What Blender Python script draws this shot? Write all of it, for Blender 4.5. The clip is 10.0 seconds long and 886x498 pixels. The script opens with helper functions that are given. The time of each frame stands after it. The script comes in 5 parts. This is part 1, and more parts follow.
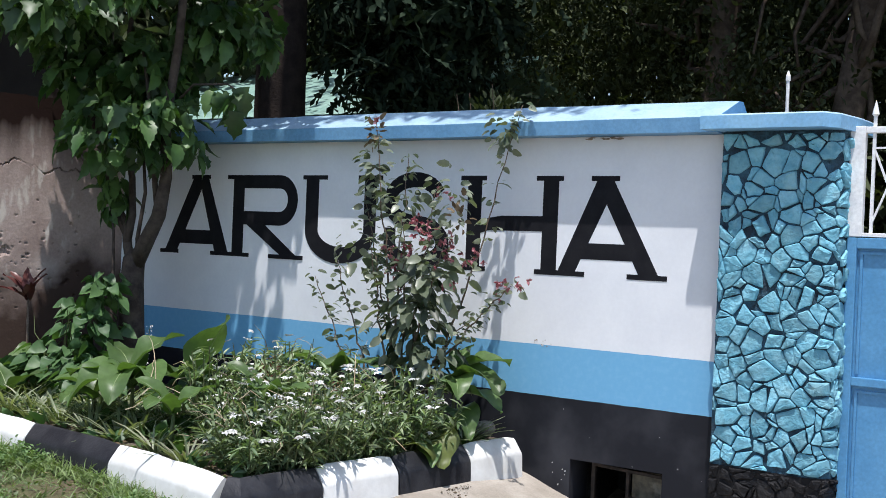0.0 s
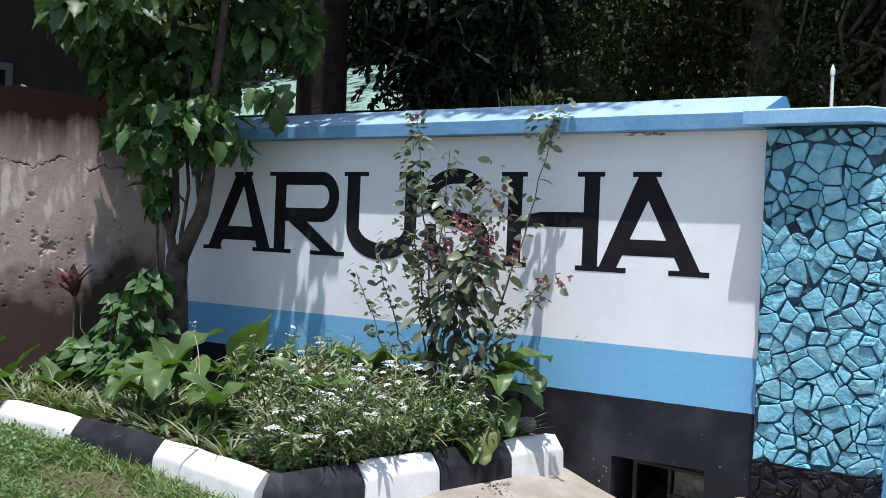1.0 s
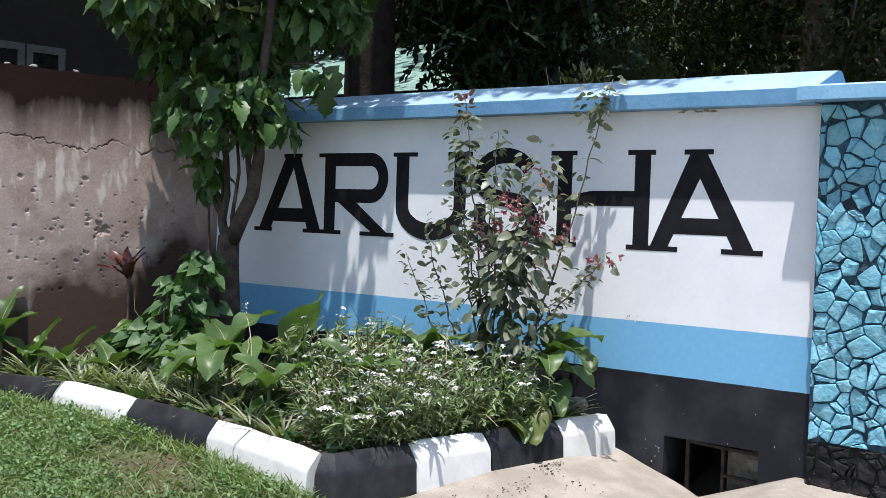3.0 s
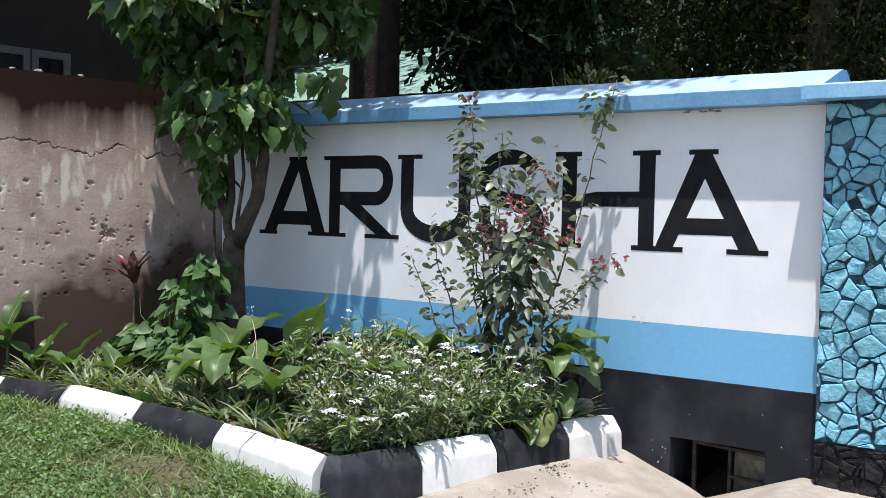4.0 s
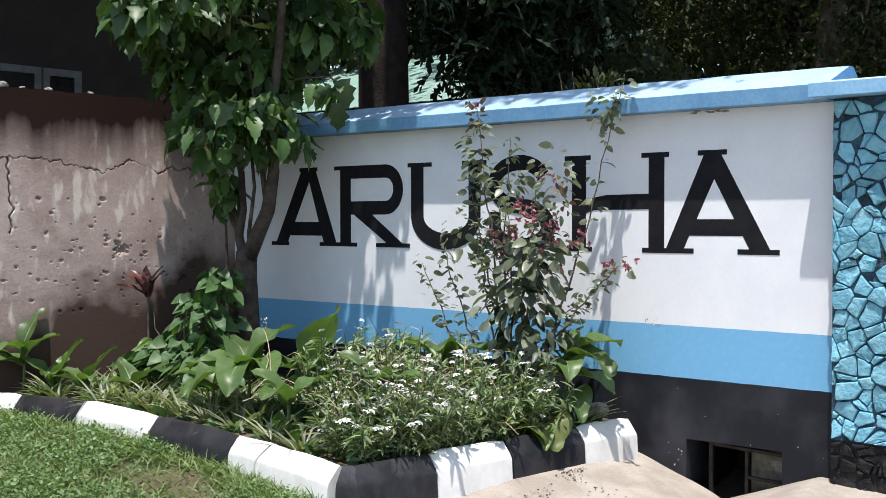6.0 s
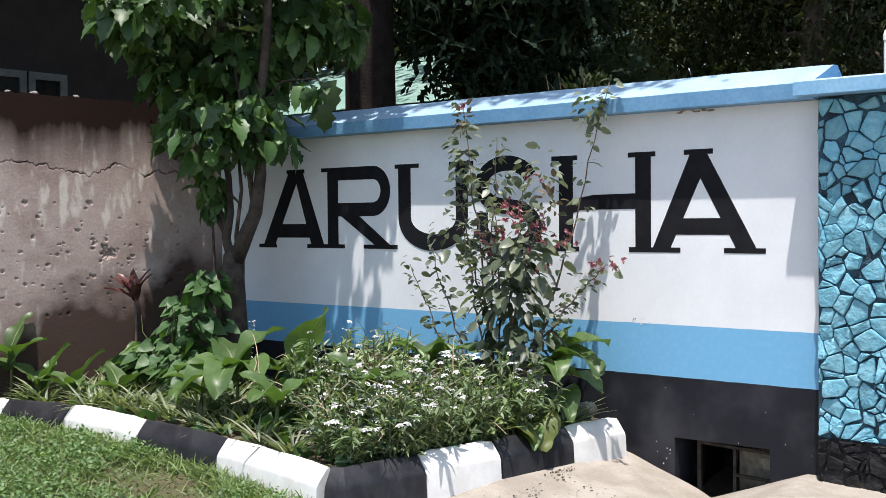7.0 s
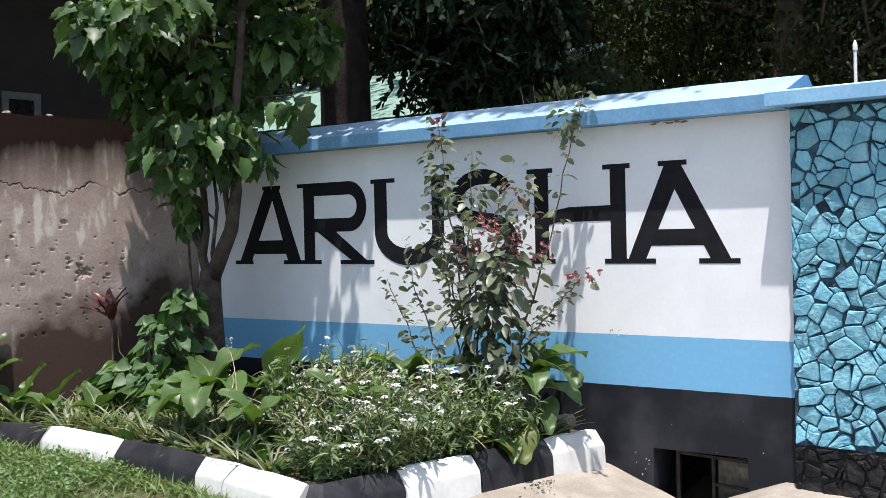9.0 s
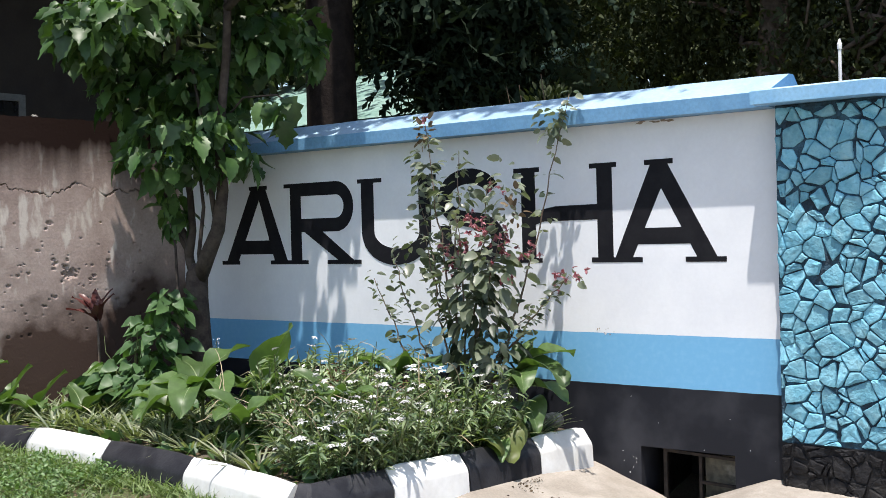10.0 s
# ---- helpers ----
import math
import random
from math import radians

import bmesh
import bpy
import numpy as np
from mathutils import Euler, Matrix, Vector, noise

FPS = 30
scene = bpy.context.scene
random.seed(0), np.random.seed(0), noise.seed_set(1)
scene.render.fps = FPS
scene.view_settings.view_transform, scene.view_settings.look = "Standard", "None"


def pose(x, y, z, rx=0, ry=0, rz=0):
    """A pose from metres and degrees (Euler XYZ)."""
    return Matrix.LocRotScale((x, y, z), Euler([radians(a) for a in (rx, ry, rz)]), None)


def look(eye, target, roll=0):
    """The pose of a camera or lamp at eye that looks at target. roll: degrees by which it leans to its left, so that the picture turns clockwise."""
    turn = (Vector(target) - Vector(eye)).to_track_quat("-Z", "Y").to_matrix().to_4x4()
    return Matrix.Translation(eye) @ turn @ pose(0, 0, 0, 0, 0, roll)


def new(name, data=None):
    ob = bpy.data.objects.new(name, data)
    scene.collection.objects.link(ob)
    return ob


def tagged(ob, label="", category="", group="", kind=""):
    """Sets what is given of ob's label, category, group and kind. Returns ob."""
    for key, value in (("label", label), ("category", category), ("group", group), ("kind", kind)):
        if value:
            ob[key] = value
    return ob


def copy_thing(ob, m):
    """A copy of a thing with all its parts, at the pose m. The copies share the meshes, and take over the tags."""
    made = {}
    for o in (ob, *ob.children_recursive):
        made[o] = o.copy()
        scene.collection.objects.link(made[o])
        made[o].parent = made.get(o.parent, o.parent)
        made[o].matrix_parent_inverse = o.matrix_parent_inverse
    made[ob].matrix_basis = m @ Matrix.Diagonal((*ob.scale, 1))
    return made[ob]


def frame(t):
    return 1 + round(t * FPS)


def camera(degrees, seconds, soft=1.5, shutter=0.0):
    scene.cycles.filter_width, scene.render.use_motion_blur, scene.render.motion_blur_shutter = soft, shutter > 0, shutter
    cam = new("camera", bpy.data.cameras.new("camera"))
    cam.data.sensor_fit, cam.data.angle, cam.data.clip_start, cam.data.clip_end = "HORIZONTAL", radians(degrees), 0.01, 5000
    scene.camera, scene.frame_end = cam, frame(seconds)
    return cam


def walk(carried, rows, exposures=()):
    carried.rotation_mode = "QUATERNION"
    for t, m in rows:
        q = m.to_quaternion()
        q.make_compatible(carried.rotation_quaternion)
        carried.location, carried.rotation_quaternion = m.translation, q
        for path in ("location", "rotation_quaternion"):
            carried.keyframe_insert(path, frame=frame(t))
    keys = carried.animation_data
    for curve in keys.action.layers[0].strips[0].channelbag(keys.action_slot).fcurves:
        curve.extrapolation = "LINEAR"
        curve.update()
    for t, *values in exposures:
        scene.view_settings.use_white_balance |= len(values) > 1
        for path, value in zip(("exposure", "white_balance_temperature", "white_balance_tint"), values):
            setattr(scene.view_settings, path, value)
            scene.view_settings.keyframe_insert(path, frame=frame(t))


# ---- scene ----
cam = camera(42, 10.0, soft=0.75)
PATH = [
    (0, (2.178, -5.424, 1.299), (1.0228, -3.7911, 1.2819), 2.37),
    (0.5, (2.184, -5.435, 1.302), (1.0173, -3.8103, 1.2807), 2.38),
    (1, (2.183, -5.431, 1.308), (0.9713, -3.84, 1.2788), 2.28),
    (1.5, (2.17, -5.433, 1.313), (0.9215, -3.8711, 1.2704), 2.2),
    (2, (2.166, -5.423, 1.31), (0.9019, -3.8746, 1.2489), 2.12),
    (2.5, (2.17, -5.426, 1.316), (0.8979, -3.884, 1.2462), 1.96),
    (4, (2.18, -5.411, 1.307), (0.8935, -3.881, 1.2439), 1.41),
    (4.5, (2.172, -5.412, 1.312), (0.8737, -3.8927, 1.234), 1.3),
    (5, (2.18, -5.413, 1.319), (0.8657, -3.9082, 1.2322), 1.05),
    (5.5, (2.196, -5.409, 1.316), (0.888, -3.8979, 1.2494), 0.52),
    (6, (2.206, -5.393, 1.311), (0.8976, -3.8815, 1.2593), -0.07),
    (7.5, (2.214, -5.39, 1.307), (0.9281, -3.8594, 1.259), -0.53),
    (8, (2.213, -5.384, 1.31), (0.9326, -3.8489, 1.2646), -0.47),
    (8.5, (2.22, -5.392, 1.31), (0.9422, -3.8535, 1.2717), -0.65),
    (9, (2.225, -5.388, 1.31), (0.9597, -3.8391, 1.2841), -1.3),
    (9.5, (2.225, -5.393, 1.304), (0.9705, -3.8357, 1.2807), -1.48),
    (10, (2.223, -5.394, 1.304), (0.9762, -3.8301, 1.2784), -1.51),
]
walk(cam, [(t, look(eye, target, roll)) for t, eye, target, roll in PATH],
     [(0, 0.64, 6430), (1, 0.66, 6400), (2.5, 0.74, 6470), (5, 0.84, 6720), (7.5, 0.86, 6750), (10, 0.87, 6780)])

# ---- light ----
SUN = Vector((0.15, -0.256, 1.0)).normalized()
world = bpy.data.worlds.new("sky")
scene.world = world
world.use_nodes = True
wn = world.node_tree.nodes
sky = wn.new("ShaderNodeTexSky")
sky.sky_type, sky.sun_disc = "NISHITA", False
sky.sun_elevation = math.asin(SUN.z)
sky.sun_rotation = math.atan2(SUN.x, SUN.y)
world.node_tree.links.new(sky.outputs[0], wn["Background"].inputs[0])
wn["Background"].inputs[1].default_value = 0.119
sun = new("sun", bpy.data.lights.new("sun", "SUN"))
sun.data.energy, sun.data.angle, sun.data.color = 3.85, radians(0.6), (1.0, 0.972, 0.938)
sun.matrix_world = look(SUN * 30, (0, 0, 0))


# ---- materials ----
def material(name, c1, c2, scale=6.0, rough=0.7, bump=0.3, fine=60.0, metal=0.0, spread=(0.4, 0.6), depth=0.01, grime=None, spec=0.4, mottle=(0.82, 1.1)):
    """Two colours in patches, fine mottling and relief; grime: a third colour in sparse stains."""
    m = bpy.data.materials.new(name)
    m.use_nodes = True
    n, l = m.node_tree.nodes, m.node_tree.links
    b = n["Principled BSDF"]
    geo = n.new("ShaderNodeNewGeometry")
    def field(s, detail):
        t = n.new("ShaderNodeTexNoise")
        t.inputs["Scale"].default_value, t.inputs["Detail"].default_value = s, detail
        t.inputs["Roughness"].default_value = 0.6
        l.new(geo.outputs["Position"], t.inputs["Vector"])
        return t.outputs["Fac"]
    def ramp(fac, lo, hi, a, z):
        r = n.new("ShaderNodeValToRGB")
        r.color_ramp.elements[0].position, r.color_ramp.elements[1].position = lo, hi
        r.color_ramp.elements[0].color, r.color_ramp.elements[1].color = (*a, 1), (*z, 1)
        l.new(fac, r.inputs[0])
        return r.outputs[0]
    def mix(kind, f, a, z):
        x = n.new("ShaderNodeMix")
        x.data_type, x.blend_type = "RGBA", kind
        for v, s in ((f, x.inputs[0]), (a, x.inputs[6]), (z, x.inputs[7])):
            if isinstance(v, (float, tuple)):
                s.default_value = v if isinstance(v, float) else (*v, 1)
            else:
                l.new(v, s)
        return x.outputs[2]
    small = field(fine, 4)
    col = ramp(field(scale, 5), *spread, c1, c2)
    col = mix("MULTIPLY", 1.0, col, ramp(small, 0.25, 0.75, (mottle[0],) * 3, (mottle[1],) * 3))
    if grime:
        col = mix("MIX", ramp(field(scale * 0.6, 7), 0.56, 0.74, (0,) * 3, (0.8,) * 3), col, grime)
    l.new(col, b.inputs["Base Color"])
    b.inputs["Roughness"].default_value, b.inputs["Metallic"].default_value = rough, metal
    b.inputs["Specular IOR Level"].default_value = spec
    bm_ = n.new("ShaderNodeBump")
    bm_.inputs["Strength"].default_value, bm_.inputs["Distance"].default_value = bump, depth
    l.new(small, bm_.inputs["Height"])
    l.new(bm_.outputs[0], b.inputs["Normal"])
    return m


def leaf_material(name, dark, light, rough=0.45, through_=0.3, glow=None):
    """Leaf: colour by leaf, a part of the light passes through."""
    m = bpy.data.materials.new(name)
    m.use_nodes = True
    n, l = m.node_tree.nodes, m.node_tree.links
    b = n["Principled BSDF"]
    geo = n.new("ShaderNodeNewGeometry")
    r = n.new("ShaderNodeValToRGB")
    r.color_ramp.elements[0].color, r.color_ramp.elements[1].color = (*dark, 1), (*light, 1)
    l.new(geo.outputs["Random Per Island"], r.inputs[0])
    t = n.new("ShaderNodeTexNoise")
    t.inputs["Scale"].default_value = 25
    l.new(geo.outputs["Position"], t.inputs["Vector"])
    x = n.new("ShaderNodeMix")
    x.data_type, x.blend_type = "RGBA", "MULTIPLY"
    x.inputs[0].default_value = 0.5
    l.new(r.outputs[0], x.inputs[6]), l.new(t.outputs["Fac"], x.inputs[7])
    own, span, each = n.new("ShaderNodeObjectInfo"), n.new("ShaderNodeMapRange"), x
    span.inputs[3].default_value, span.inputs[4].default_value = 0.72, 1.25
    x = n.new("ShaderNodeMix")
    x.data_type, x.blend_type = "RGBA", "MULTIPLY"
    x.inputs[0].default_value = 1
    l.new(own.outputs["Random"], span.inputs[0])
    l.new(each.outputs[2], x.inputs[6]), l.new(span.outputs[0], x.inputs[7])
    l.new(x.outputs[2], b.inputs["Base Color"])
    b.inputs["Roughness"].default_value = rough
    b.inputs["Specular IOR Level"].default_value = 0.5 if rough < 0.7 else 0.12
    tr = n.new("ShaderNodeBsdfTranslucent")
    g = n.new("ShaderNodeMix")
    g.data_type, g.blend_type = "RGBA", "MULTIPLY"
    g.inputs[0].default_value = 1
    g.inputs[7].default_value = (1.3, 1.5, 0.5, 1) if glow is None else (*glow, 1)
    l.new(x.outputs[2], g.inputs[6]), l.new(g.outputs[2], tr.inputs[0])
    s = n.new("ShaderNodeMixShader")
    s.inputs[0].default_value = through_
    l.new(b.outputs[0], s.inputs[1]), l.new(tr.outputs[0], s.inputs[2])
    l.new(s.outputs[0], n["Material Output"].inputs[0])
    return m


M_GROUND = material("dirt_and_grass", (0.10, 0.075, 0.045), (0.07, 0.09, 0.03), 2.5, 0.95, 0.6, 45, depth=0.03)
M_SOIL = material("garden_soil", (0.075, 0.058, 0.042), (0.15, 0.12, 0.092), 9, 0.95, 0.9, 70, depth=0.03)
M_CONCRETE = material("worn_concrete", (0.27, 0.235, 0.20), (0.36, 0.32, 0.28), 3.5, 0.9, 0.35, 90, grime=(0.19, 0.16, 0.13), depth=0.006)
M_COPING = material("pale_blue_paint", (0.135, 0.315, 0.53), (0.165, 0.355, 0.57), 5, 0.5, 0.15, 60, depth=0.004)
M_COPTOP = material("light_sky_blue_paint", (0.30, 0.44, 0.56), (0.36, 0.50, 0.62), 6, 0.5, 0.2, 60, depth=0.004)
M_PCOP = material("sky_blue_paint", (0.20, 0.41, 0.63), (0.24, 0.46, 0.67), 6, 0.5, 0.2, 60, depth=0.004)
M_LETTER = material("black_paint", (0.008, 0.008, 0.011), (0.013, 0.013, 0.016), 8, 0.7, 0.1, 80, depth=0.003, spec=0.15)
M_STONE = material("turquoise_painted_stone", (0.15, 0.385, 0.50), (0.22, 0.475, 0.585), 14, 0.85, 0.7, 42, depth=0.016, grime=(0.33, 0.56, 0.63), spec=0.15)
n_, l_ = M_STONE.node_tree.nodes, M_STONE.node_tree.links
info, vary, mul = n_.new("ShaderNodeObjectInfo"), n_.new("ShaderNodeMapRange"), n_.new("ShaderNodeMix")
vary.inputs[3].default_value, vary.inputs[4].default_value = 0.75, 1.2
mul.data_type, mul.blend_type = "RGBA", "MULTIPLY"
mul.inputs[0].default_value = 1.0
l_.new(info.outputs["Random"], vary.inputs[0])
l_.new(n_["Principled BSDF"].inputs["Base Color"].links[0].from_socket, mul.inputs[6])
l_.new(vary.outputs[0], mul.inputs[7])
l_.new(mul.outputs[2], n_["Principled BSDF"].inputs["Base Color"])
M_MORTAR = material("dark_painted_joint", (0.012, 0.028, 0.046), (0.035, 0.10, 0.15), 14, 0.7, 0.8, 60, depth=0.02)
M_PLINTH = material("black_painted_plinth", (0.009, 0.009, 0.011), (0.018, 0.017, 0.018), 10, 0.6, 0.8, 40, grime=(0.05, 0.046, 0.042), depth=0.015, spec=0.2)
M_KERBW = material("white_kerb_paint", (0.59, 0.585, 0.575), (0.66, 0.66, 0.655), 7, 0.6, 0.25, 30, grime=(0.55, 0.535, 0.50), depth=0.005, mottle=(0.95, 1.04))
M_KERBB = material("black_kerb_paint", (0.012, 0.012, 0.016), (0.026, 0.026, 0.031), 7, 0.5, 0.35, 55, depth=0.006, spec=0.35, grime=(0.06, 0.058, 0.058))
M_GATE = material("blue_gate_paint", (0.08, 0.25, 0.46), (0.10, 0.285, 0.50), 4, 0.4, 0.1, 60, depth=0.003)
M_GRILLE = material("white_metal_paint", (0.72, 0.72, 0.74), (0.8, 0.8, 0.8), 9, 0.45, 0.2, 60, depth=0.003)
M_BARK = material("grey_brown_bark", (0.042, 0.03, 0.025), (0.085, 0.065, 0.053), 12, 0.9, 0.5, 70, depth=0.01)
M_BARKD = material("dark_bark", (0.016, 0.012, 0.011), (0.028, 0.021, 0.018), 8, 0.9, 0.5, 30, depth=0.02, spec=0.1)
M_BARKM = material("brown_bark", (0.068, 0.05, 0.04), (0.12, 0.092, 0.073), 8, 0.9, 0.5, 30, depth=0.02, spec=0.1)
# near-black brown: the deep shade on the house is put into the colour
M_HOUSE = material("shade_darkened_brown_wall", (0.022, 0.016, 0.015), (0.03, 0.023, 0.02), 3, 0.8, 0.2, 50, depth=0.005)
M_FRAME = material("grey_window_paint", (0.10, 0.10, 0.105), (0.14, 0.14, 0.14), 8, 0.5, 0.2, 60, depth=0.003)
M_ROOF = material("mint_roof_sheet", (0.22, 0.36, 0.315), (0.27, 0.41, 0.365), 2, 0.45, 0.1, 40, depth=0.004)
M_ROCK = material("grey_stone", (0.22, 0.20, 0.18), (0.32, 0.30, 0.27), 14, 0.85, 0.8, 50, depth=0.02)
M_RUST = material("rusty_bar", (0.016, 0.013, 0.012), (0.045, 0.034, 0.028), 20, 0.75, 0.5, 70, metal=0.3, depth=0.004)
M_STEM = material("green_stem", (0.07, 0.10, 0.03), (0.11, 0.12, 0.05), 20, 0.6, 0.2, 60)
M_TWIG = material("brown_twig", (0.10, 0.07, 0.05), (0.17, 0.13, 0.10), 20, 0.8, 0.4, 60)
L_TREE = leaf_material("tree_leaf", (0.035, 0.09, 0.025), (0.12, 0.22, 0.06), 0.45, 0.28)
L_SHRUB = leaf_material("shrub_leaf", (0.075, 0.105, 0.06), (0.36, 0.40, 0.29), 0.36, 0.22)
L_CANNA = leaf_material("canna_leaf", (0.065, 0.125, 0.042), (0.155, 0.25, 0.08), 0.42, 0.32)
L_HANG = leaf_material("yellowing_canna_leaf", (0.16, 0.20, 0.05), (0.21, 0.25, 0.07), 0.5, 0.35)
L_VINE = leaf_material("vine_leaf", (0.05, 0.115, 0.04), (0.105, 0.195, 0.07), 0.5, 0.3)
L_FLOWERLEAF = leaf_material("narrow_leaf", (0.085, 0.155, 0.068), (0.38, 0.46, 0.27), 0.45, 0.3)
L_SPIDER = leaf_material("striped_leaf", (0.13, 0.175, 0.085), (0.39, 0.42, 0.29), 0.45, 0.3)
L_GRASS = leaf_material("grass_blade", (0.10, 0.155, 0.05), (0.25, 0.33, 0.14), 0.5, 0.3)
L_WEED = leaf_material("weed_leaf", (0.08, 0.15, 0.05), (0.20, 0.31, 0.13), 0.5, 0.3)
L_STRAW = leaf_material("straw_blade", (0.22, 0.18, 0.10), (0.42, 0.36, 0.22), 0.7, 0.2, (1, 1, 1))
L_RUSSET = leaf_material("russet_petal", (0.13, 0.055, 0.035), (0.30, 0.15, 0.10), 0.8, 0.15, (1, 1, 1))
L_RED = leaf_material("red_leaf", (0.08, 0.025, 0.025), (0.26, 0.095, 0.085), 0.4, 0.25, (1.3, 0.7, 0.7))
L_PETAL = leaf_material("white_petal", (0.8, 0.8, 0.78), (0.88, 0.88, 0.86), 0.6, 0.2, (1, 1, 1))
L_PINK = leaf_material("red_petal", (0.28, 0.03, 0.05), (0.56, 0.28, 0.31), 0.5, 0.25, (1, 1, 1))
L_DRY = leaf_material("dry_leaf", (0.13, 0.09, 0.055), (0.32, 0.25, 0.165), 0.8, 0.1, (1, 1, 1))
L_FAR = leaf_material("shade_tree_leaf", (0.055, 0.07, 0.038), (0.10, 0.12, 0.062), 0.85, 0.15)
L_BUSH = leaf_material("olive_bush_leaf", (0.035, 0.048, 0.026), (0.085, 0.105, 0.055), 0.7, 0.2)
L_FIR = leaf_material("dark_needle_leaf", (0.02, 0.038, 0.024), (0.045, 0.07, 0.042), 0.85, 0.08)


def banded_wall():
    """White field over a sky-blue band over a black foot, with hand-brushed edges, stains under the coping and scuffs."""
    m = material("banded_wall_paint", (0.70, 0.715, 0.75), (0.745, 0.76, 0.79), 3.0, 0.65, 0.12, 45, depth=0.004, spec=0.2, mottle=(0.97, 1.02))
    n, l = m.node_tree.nodes, m.node_tree.links
    b = n["Principled BSDF"]
    white = b.inputs["Base Color"].links[0].from_socket
    geo = n.new("ShaderNodeNewGeometry")
    sep = n.new("ShaderNodeSeparateXYZ")
    l.new(geo.outputs["Position"], sep.inputs[0])
    wob = n.new("ShaderNodeTexNoise")
    wob.inputs["Scale"].default_value = 9
    l.new(geo.outputs["Position"], wob.inputs["Vector"])
    add = n.new("ShaderNodeMath")
    add.operation = "MULTIPLY_ADD"
    add.inputs[1].default_value = 0.006
    l.new(wob.outputs["Fac"], add.inputs[0]), l.new(sep.outputs["Z"], add.inputs[2])
    fine = n.new("ShaderNodeTexNoise")
    fine.inputs["Scale"].default_value, fine.inputs["Detail"].default_value = 30, 6
    l.new(geo.outputs["Position"], fine.inputs["Vector"])
    broad = n.new("ShaderNodeTexNoise")
    broad.inputs["Scale"].default_value, broad.inputs["Detail"].default_value = 3.2, 5
    l.new(geo.outputs["Position"], broad.inputs["Vector"])
    def over(height, below, above, hi, field):
        s = n.new("ShaderNodeMath")
        s.operation = "GREATER_THAN"
        s.inputs[1].default_value = height + 0.003
        l.new(add.outputs[0], s.inputs[0])
        r = n.new("ShaderNodeValToRGB")
        r.color_ramp.elements[0].position, r.color_ramp.elements[1].position = 0.45, 0.75
        r.color_ramp.elements[0].color, r.color_ramp.elements[1].color = (*below, 1), (*hi, 1)
        l.new(field.outputs["Fac"], r.inputs[0])
        x = n.new("ShaderNodeMix")
        x.data_type = "RGBA"
        l.new(s.outputs[0], x.inputs[0]), l.new(r.outputs[0], x.inputs[6]), l.new(above, x.inputs[7])
        return x.outputs[2]
    col = over(BLUE_TOP, (0.155, 0.39, 0.62), white, (0.18, 0.42, 0.64), fine)
    col = over(BLACK_TOP, (0.012, 0.013, 0.018), col, (0.042, 0.043, 0.052), broad)
    l.new(col, b.inputs["Base Color"])
    return m


